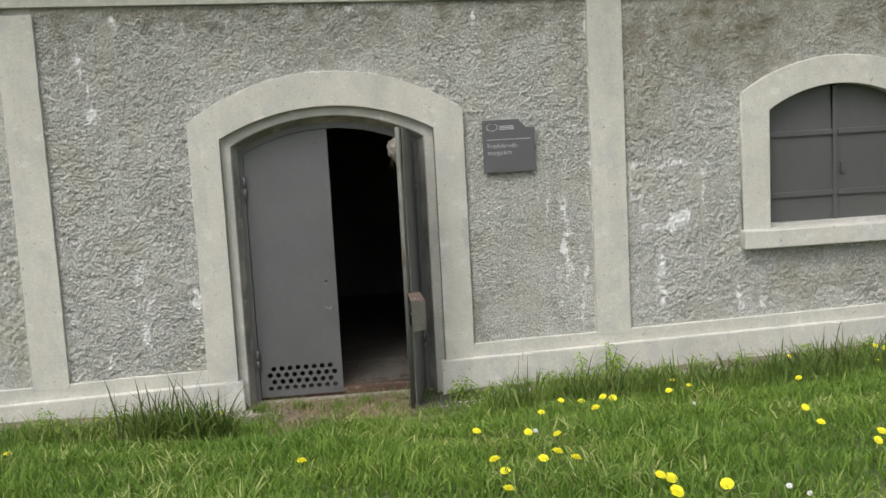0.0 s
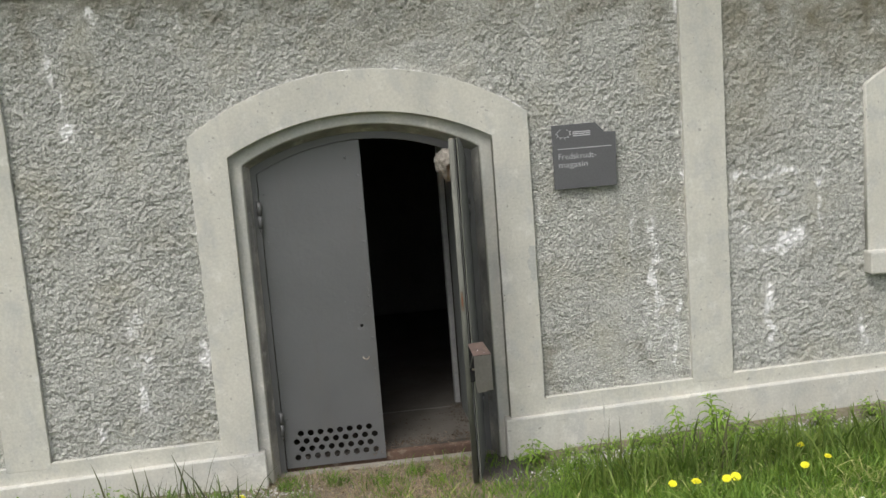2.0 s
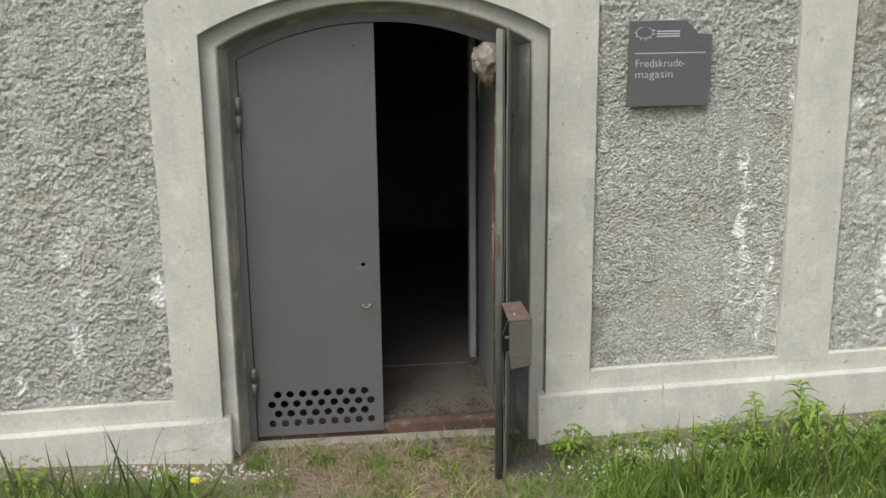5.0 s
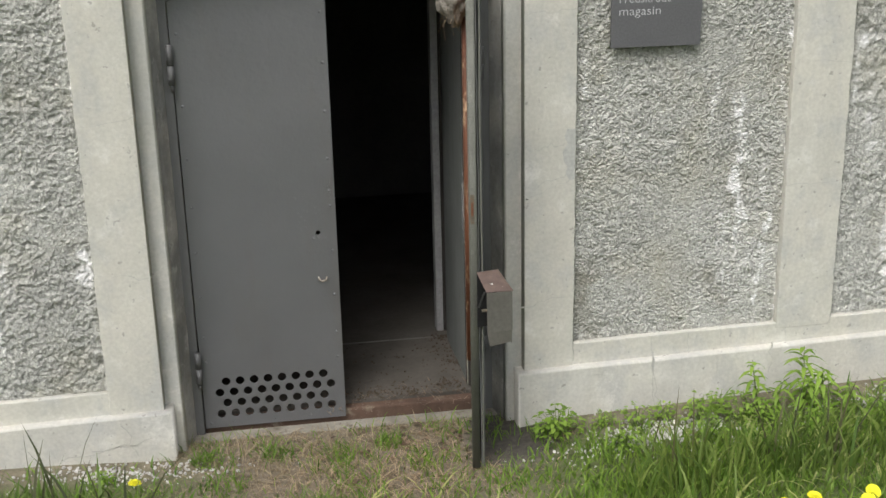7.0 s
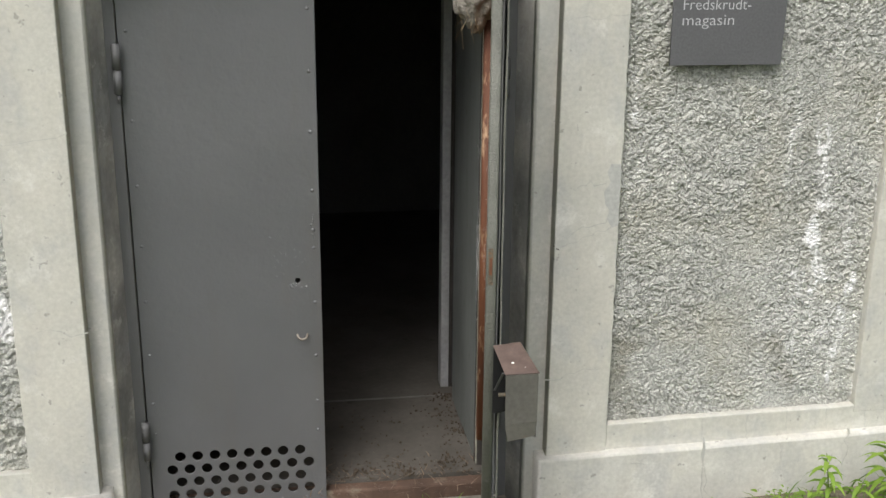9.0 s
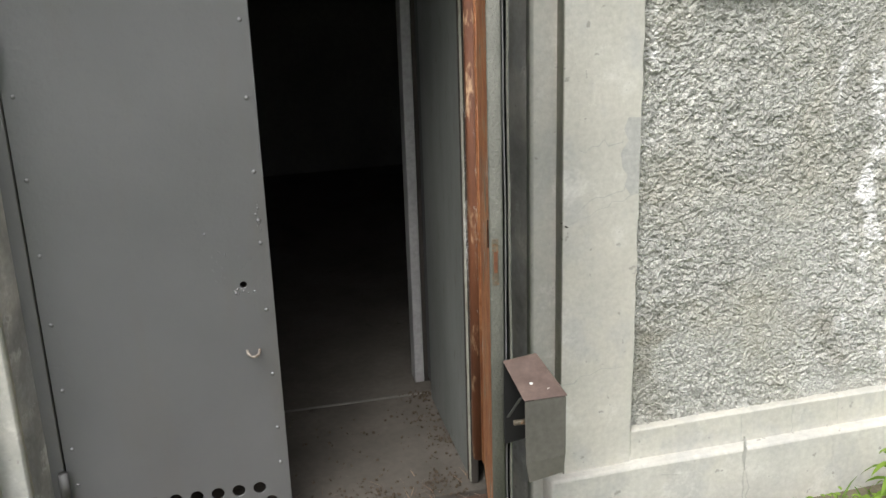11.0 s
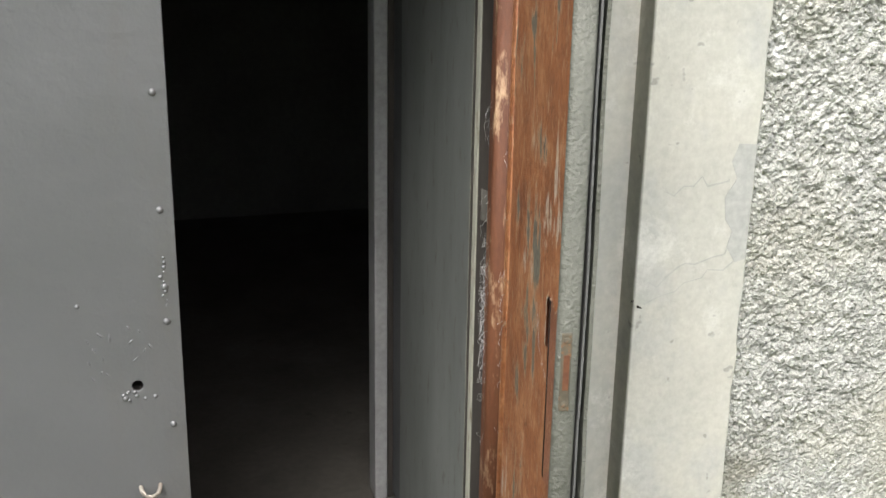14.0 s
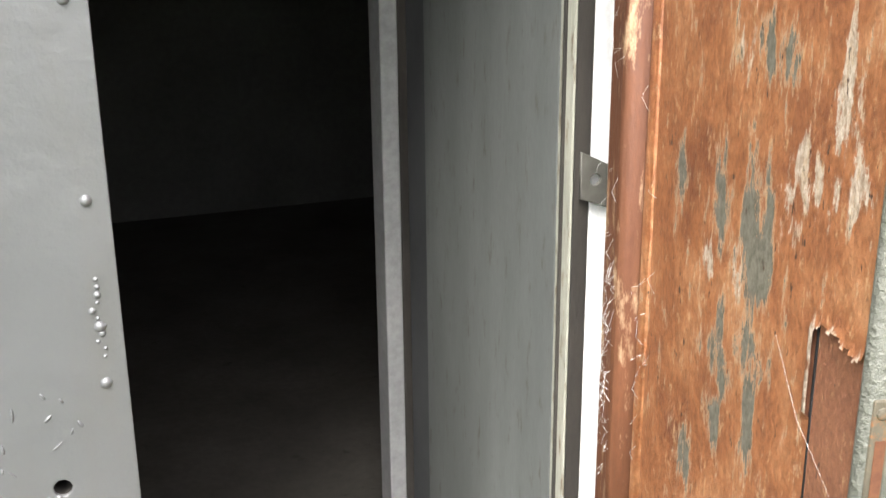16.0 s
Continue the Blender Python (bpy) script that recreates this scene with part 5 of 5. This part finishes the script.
grass_patch("wall_grass", 3200, 0.95, 5.0, -1.4, -0.3, 0.08, 0.30, 0.011, M_TALL, "longer dark grass in front of the wall foot", (0.1, 0.6), verge)
grass_patch("wall_grass", 2600, -3.6, -0.85, -1.3, -0.3, 0.06, 0.17, 0.011, M_TALL, "longer dark grass in front of the wall foot", (0.1, 0.6), verge)
grass_patch("straw", 10000, -1.0, 1.0, -1.1, 0.10, 0.02, 0.08, 0.004, M_STRAW, "flattened dry straw on the trodden soil", (0.9, 2.2), lambda x, y: bareness(x, y) * (((x - 0.70) / 0.20) ** 2 + ((y + 0.12) / 0.30) ** 2 > 1), "straw")
grass_patch("sparse_grass", 3000, -1.0, 1.05, -1.1, 0.1, 0.03, 0.12, 0.005, M_GRASS, "sparse short grass on the trodden soil", (0.3, 1.0), lambda x, y: 0.25 + 0.75 * (np.sin(9 * x + 4 * y) * np.sin(7 * y - 3 * x) > 0.0))


def tuft(name, cx, cy, r_, n, h0, h1, w, material, label, lean=(0.15, 0.75)):
    rad = r_ * np.sqrt(rg.uniform(0, 1, n))
    a = rg.uniform(0, 2 * np.pi, n)
    xs, ys = cx + rad * np.cos(a), cy + rad * 0.7 * np.sin(a)
    ys = np.minimum(ys, -0.14)
    v, t = blades(n, xs, ys, ground_z(xs, ys) - 0.005, rg.uniform(h0, h1, n), w * rg.uniform(0.7, 1.3, n), rg.uniform(lean[0], lean[1], n), rg)
    return tagged(part(name, grid_mesh(name, v, t), material), label, "grass clump", kind="stuff")


tuft("grass_clump", -1.12, -0.98, 0.36, 520, 0.16, 0.38, 0.014, M_TALL, "tall dark green grass clump beside the door plinth", (0.1, 0.9))
tuft("dry_grass_clump", -1.22, -0.92, 0.38, 40, 0.34, 0.54, 0.013, M_SEEDTIP, "tall dry dark grass stalks in the clump", (0.1, 0.5))
for cx, r_, n in ((1.35, 0.2, 90), (1.75, 0.25, 130), (2.3, 0.25, 170), (2.75, 0.2, 130), (3.35, 0.3, 240), (3.9, 0.3, 260), (-1.95, 0.25, 60), (-2.6, 0.3, 70)):
    tuft("grass_clump", cx, -0.78, r_, n // 2, 0.14, 0.34, 0.013, M_TALL, "clump of longer grass at the wall foot")
for cx, n in ((1.8, 22), (3.42, 16), (3.75, 24), (2.85, 10), (1.3, 14)):
    tuft("dry_grass_clump", cx, -0.72, 0.2, n // 2, 0.26, 0.44, 0.010, M_SEEDTIP, "dry dark grass stalks at the wall foot", (0.1, 0.4))


def leaf_shape(bm, base, direction, up, length, width, droop):
    """A pointed leaf of four crossfolded quads."""
    d = Vector(direction).normalized()
    side = d.cross(Vector(up)).normalized()
    prev = None
    for k, (f, w) in enumerate(((0, 0.12), (0.3, 0.85), (0.6, 0.9), (0.85, 0.45), (1.0, 0.03))):
        c = Vector(base) + d * length * f - Vector((0, 0, droop * length * f * f))
        row = [bm.verts.new(c - side * width * w / 2 + Vector((0, 0, 0.12 * width * w))), bm.verts.new(c), bm.verts.new(c + side * width * w / 2 + Vector((0, 0, 0.12 * width * w)))]
        if prev:
            bm.faces.new((prev[0], prev[1], row[1], row[0]))
            bm.faces.new((prev[1], prev[2], row[2], row[1]))
        prev = row


def herb(x, y, h, n, length, width, label, seed, name="willow_herb"):
    r5 = random.Random(seed)
    root = new(name)
    root.location = (x, y, float(ground_z(x, y)))
    tagged(root, label, "plant", group="weeds along the wall")
    lx, ly = r5.uniform(-0.06, 0.06), r5.uniform(-0.05, 0.0)
    spine = [(lx * f, ly * f, h * f) for f in (0, 0.25, 0.5, 0.75, 1.0)]
    part("stem", smooth(mesh_of(tube(spine, 0.004, 6, None, 0.4))), M_STEM, root)
    bm = bmesh.new()
    for k in range(n):
        f = 0.15 + 0.85 * k / n
        a = k * 2.4 + r5.uniform(-0.3, 0.3)
        sl = length * (0.75 + 0.5 * math.sin(math.pi * min(f, 1)))
        if f > 0.9:
            sl *= 0.6
        leaf_shape(bm, (lx * f, ly * f, h * f), (math.cos(a), math.sin(a), 0.55), (0, 0, 1), sl * r5.uniform(0.8, 1.15), width, r5.uniform(0.5, 1.0))
    part("foliage", smooth(mesh_of(bm)), M_HERB, root)
    return root


herb(1.86, -0.19, 0.24, 24, 0.085, 0.020, "young leafy weed against the plinth", 1)
herb(1.90, -0.24, 0.15, 16, 0.075, 0.018, "young leafy weed against the plinth", 2)
herb(2.07, -0.22, 0.30, 34, 0.105, 0.022, "tall leafy weed with drooping leaves", 3)
herb(2.13, -0.27, 0.22, 28, 0.105, 0.022, "tall leafy weed with drooping leaves", 4)
herb(2.02, -0.30, 0.17, 22, 0.09, 0.020, "young leafy weed against the plinth", 5)
herb(2.20, -0.33, 0.14, 20, 0.09, 0.020, "young leafy weed against the plinth", 6)


def round_weed(x, y, r_, n, seed, label):
    r5 = random.Random(seed)
    root = new("leafy_weed")
    root.location = (x, y, float(ground_z(x, y)))
    tagged(root, label, "plant", group="weeds along the wall")
    bm = bmesh.new()
    st = bmesh.new()
    for k in range(n):
        a, t = r5.uniform(0, 6.28), r5.uniform(0.1, 1)
        p = Vector((math.cos(a) * r_ * t, math.sin(a) * r_ * 0.6 * t, r_ * r5.uniform(0.25, 1.5) * (1.1 - 0.5 * t)))
        if k % 4 == 0:
            tube([(0, 0, 0), p * 0.5 + Vector((0, 0, 0.01)), p], 0.002, 4, st, 0.5)
        leaf_shape(bm, p, (math.cos(a + r5.uniform(-1, 1)), math.sin(a + r5.uniform(-1, 1)), r5.uniform(-0.2, 0.5)), (0, 0, 1), r_ * r5.uniform(0.2, 0.36), r_ * r5.uniform(0.12, 0.22), 0.4)
    part("stalk", st, M_STEM, root)
    part("foliage", smooth(mesh_of(bm)), M_HERB, root)


round_weed(0.90, -0.22, 0.11, 120, 11, "bushy green weed at the corner of the plinth")
round_weed(1.26, -0.24, 0.09, 60, 12, "low green weed at the wall foot")
round_weed(1.55, -0.25, 0.10, 70, 13, "low green weed at the wall foot")
round_weed(1.72, -0.3, 0.10, 70, 14, "low green weed at the wall foot")
round_weed(-1.72, -0.26, 0.12, 70, 15, "dark leafy weed at the wall foot")
for k, (wx, wy, wr) in enumerate(((1.12, -0.2, 0.06), (1.40, -0.2, 0.07), (1.66, -0.2, 0.08), (1.80, -0.34, 0.09), (1.15, -0.42, 0.08), (1.5, -0.46, 0.09), (2.5, -0.24, 0.08), (2.75, -0.3, 0.1), (3.1, -0.25, 0.09), (3.6, -0.28, 0.1), (4.1, -0.28, 0.1), (-1.05, -0.24, 0.05), (-2.2, -0.26, 0.1), (-2.7, -0.26, 0.1), (2.0, -0.5, 0.1), (2.3, -0.48, 0.1))):
    round_weed(wx, wy, wr, 90, 40 + k, "low green weed at the wall foot")
round_weed(0.40, -0.02, 0.05, 16, 16, "small sprout beside the sill")
round_weed(-0.62, -0.16, 0.05, 20, 17, "small sprout beside the reveal")


# dandelions
def dandelion_head(r_):
    bm = bmesh.new()
    r5 = random.Random(7)
    for layer, (rr, zz, n) in enumerate(((1.0, 0.0, 26), (0.75, 0.006, 20), (0.45, 0.010, 14))):
        for k in range(n):
            a = 6.283 * k / n + layer * 0.2 + r5.uniform(-0.05, 0.05)
            c, s = math.cos(a), math.sin(a)
            w = r_ * 0.13
            z1 = zz + r5.uniform(0.0, 0.005)
            q = [(c * r_ * 0.1 - s * w * 0.4, s * r_ * 0.1 + c * w * 0.4, zz), (c * r_ * 0.1 + s * w * 0.4, s * r_ * 0.1 - c * w * 0.4, zz), (c * r_ * rr + s * w, s * r_ * rr - c * w, z1), (c * r_ * rr - s * w, s * r_ * rr + c * w, z1)]
            bm.faces.new([bm.verts.new(p) for p in q])
    bmesh.ops.create_cone(bm, cap_ends=True, segments=8, radius1=r_ * 0.15, radius2=r_ * 0.5, depth=0.012, matrix=Matrix.Translation((0, 0, -0.005)))
    return mesh_of(bm, "flower_head")


HEAD = dandelion_head(0.026)
HEAD.materials.append(M_YELLOW)
DAISY = dandelion_head(0.014)
DAISY.materials.append(M_DAISY)
STEM = mesh_of(tube([(0, 0, 0), (0.004, 0, 0.5), (0, 0, 1.0)], 0.0022, 6), "stem")
STEM.materials.append(M_STEM)
FLOWERS = [(1.18, -1.94), (1.43, -1.32), (1.59, -1.23), (1.5, -2.01), (1.7, -1.39), (1.8, -1.26), (0.97, -2.66), (1.07, -2.95), (0.95, -3.55), (0.86, -3.67), (0.99, -3.75), (0.67, -3.77),
           (0.64, -4.05), (0.72, -2.41), (2.19, -1.26), (2.36, -1.18), (1.29, -4.16), (1.23, -4.42), (1.23, -4.21), (1.46, -4.33), (3.39, -0.45), (3.07, -1.35), (2.39, -2.97), (2.28, -3.39),
           (4.1, -0.42), (4.15, -0.47), (3.9, -0.83), (2.42, -3.71), (2.31, -3.89), (-2.04, -1.7), (-0.23, -3.14), (0.67, -3.45), (-0.90, -0.42), (2.35, -0.85)]
r6 = random.Random(21)
for kind, pts in (("dandelion", FLOWERS), ("daisy", [(1.69, -4.38), (1.72, -4.50), (2.09, -2.08), (1.02, -2.6)])):
    for x, y in pts:
        root = new(kind)
        z = float(ground_z(x, y))
        root.location = (x, y, z - 0.003)
        h = r6.uniform(0.075, 0.11) if kind == "dandelion" else r6.uniform(0.06, 0.08)
        st = new("stem", STEM)
        st.parent = root
        st.matrix_basis = Matrix.Diagonal((1, 1, h, 1))
        hd = new("flower_head", HEAD if kind == "dandelion" else DAISY)
        hd.parent = root
        hd.matrix_basis = pose(0, 0, h, r6.uniform(-5, 38), r6.uniform(-20, 20), r6.uniform(0, 360) * 0) @ Matrix.Scale(r6.uniform(0.8, 1.1), 4)
        tagged(root, "yellow dandelion in the lawn" if kind == "dandelion" else "small white daisy in the lawn", "flower", group="flowers in the lawn")


for k, (tx, ty, tr) in enumerate(((-0.33, -0.10, 0.07), (-0.05, -0.18, 0.08), (0.16, -0.10, 0.06), (0.30, -0.30, 0.10), (-0.55, -0.34, 0.10), (0.0, -0.50, 0.12), (-0.25, -0.62, 0.14), (0.62, -0.55, 0.12), (-0.66, -0.10, 0.05))):
    rad, an = tr * np.sqrt(rg.uniform(0, 1, 70)), rg.uniform(0, 6.28, 70)
    bx, by = tx + rad * np.cos(an), ty + rad * np.sin(an)
    v, t = blades(70, bx, by, ground_z(bx, by) - 0.003, rg.uniform(0.03, 0.11, 70), rg.uniform(0.004, 0.007, 70), rg.uniform(0.3, 1.1, 70), rg)
    tagged(part("grass_tuft", grid_mesh("grass_tuft", v, t), M_GRASS), "small green grass tuft in the trodden soil", "grass", kind="stuff")
dead = bmesh.new()
r8 = random.Random(51)
for k in range(70):
    dx2, dy2 = (r8.gauss(0.22, 0.2), r8.gauss(-0.06, 0.07)) if k < 45 else (r8.uniform(-0.6, 0.6), r8.uniform(-0.7, 0.1))
    an = r8.uniform(0, 6.28)
    leaf_shape(dead, (dx2, min(dy2, 0.15), float(ground_z(dx2, min(dy2, 0.15))) + r8.uniform(0.003, 0.02)), (math.cos(an), math.sin(an), r8.uniform(-0.1, 0.35)), (0, 0, 1), r8.uniform(0.03, 0.07), r8.uniform(0.008, 0.025), 0.2)
tagged(part("dead_leaves", dead, M_DEADLEAF), "brown dead leaves on the soil before the sill", "leaf litter", kind="stuff")


# gravel and rubbish
def pebbles(name, pts, r0, r1, material, label, seed, category="gravel"):
    r5 = random.Random(seed)
    rock = bmesh.new()
    bmesh.ops.create_icosphere(rock, subdivisions=1, radius=1.0)
    base = [v.co.copy() for v in rock.verts]
    fc = [[v.index for v in f.verts] for f in rock.faces]
    rock.free()
    vs, fs = [], []
    for x, y, z in pts:
        s = r5.uniform(r0, r1)
        m = Matrix.Translation((x, y, z + s * 0.25)) @ Euler((r5.uniform(0, 6), r5.uniform(0, 6), r5.uniform(0, 6))).to_matrix().to_4x4() @ Matrix.Diagonal((s, s * r5.uniform(0.6, 1), s * r5.uniform(0.4, 0.8), 1))
        o = len(vs)
        vs += [m @ (b * r5.uniform(0.8, 1.15)) for b in base]
        fs += [[i + o for i in f] for f in fc]
    me = bpy.data.meshes.new(name)
    me.from_pydata(vs, [], fs)
    return tagged(part(name, me, material), label, category, kind="stuff")


pp = []
for cx, cy, sx, sy, n in ((1.36, -0.30, 0.16, 0.07, 480), (1.30, -0.42, 0.2, 0.08, 90), (1.62, -0.40, 0.2, 0.1, 90), (2.55, -0.24, 0.25, 0.05, 240), (-1.0, -0.16, 0.25, 0.05, 320), (0.98, -0.36, 0.15, 0.06, 40)):
    for k in range(n):
        x, y = random.gauss(cx, sx), min(random.gauss(cy, sy), -0.07)
        pp.append((x, y, float(ground_z(x, y))))
pebbles("gravel", pp, 0.004, 0.012, M_STONE, "pale gravel strip along the wall foot", 5)
dd = []
for k in range(240):
    u = random.random()
    x = random.uniform(-0.02, 0.58)
    y = 0.245 + abs(random.gauss(0, 0.07)) if u < 0.6 else random.uniform(0.25, 0.95)
    dd.append((x, y, 0.12))
for k in range(60):
    dd.append((random.uniform(0.5, 0.6), random.uniform(0.4, 1.1), 0.12 if random.random() < 2 else 0))
pebbles("floor_debris", [p for p in dd if p[1] < 0.98], 0.002, 0.008, M_CRUMB, "crumbs of rust, dirt and leaves on the floor", 6, "debris")
clumps = []
for cx, cy, n in ((0.56, 0.95, 60), (0.50, 0.34, 50), (0.57, 0.60, 40), (0.53, 0.78, 25), (0.12, 0.30, 50), (0.30, 0.29, 40)):
    clumps += [(min(random.gauss(cx, 0.035), 0.6), max(min(random.gauss(cy, 0.03), 0.98), 0.265), 0.12 + abs(random.gauss(0, 0.006))) for k in range(n)]
pebbles("dirt_clump", clumps, 0.002, 0.008, M_CRUMB, "crumbled dirt and leaf mould along the passage", 9, "debris")
xs, ys = rg.uniform(-0.1, 0.6, 160), 0.10 + np.abs(rg.normal(0.12, 0.10, 160))
v, t = blades(160, xs, ys, np.full(160, 0.121), np.full(160, 0.012), np.full(160, 0.004), rg.uniform(2, 5, 160), rg, 0.0)
tagged(part("leaf_litter", grid_mesh("leaf_litter", v, t), M_DEADLEAF), "dry straw and leaf bits on the sill", "debris", kind="stuff")
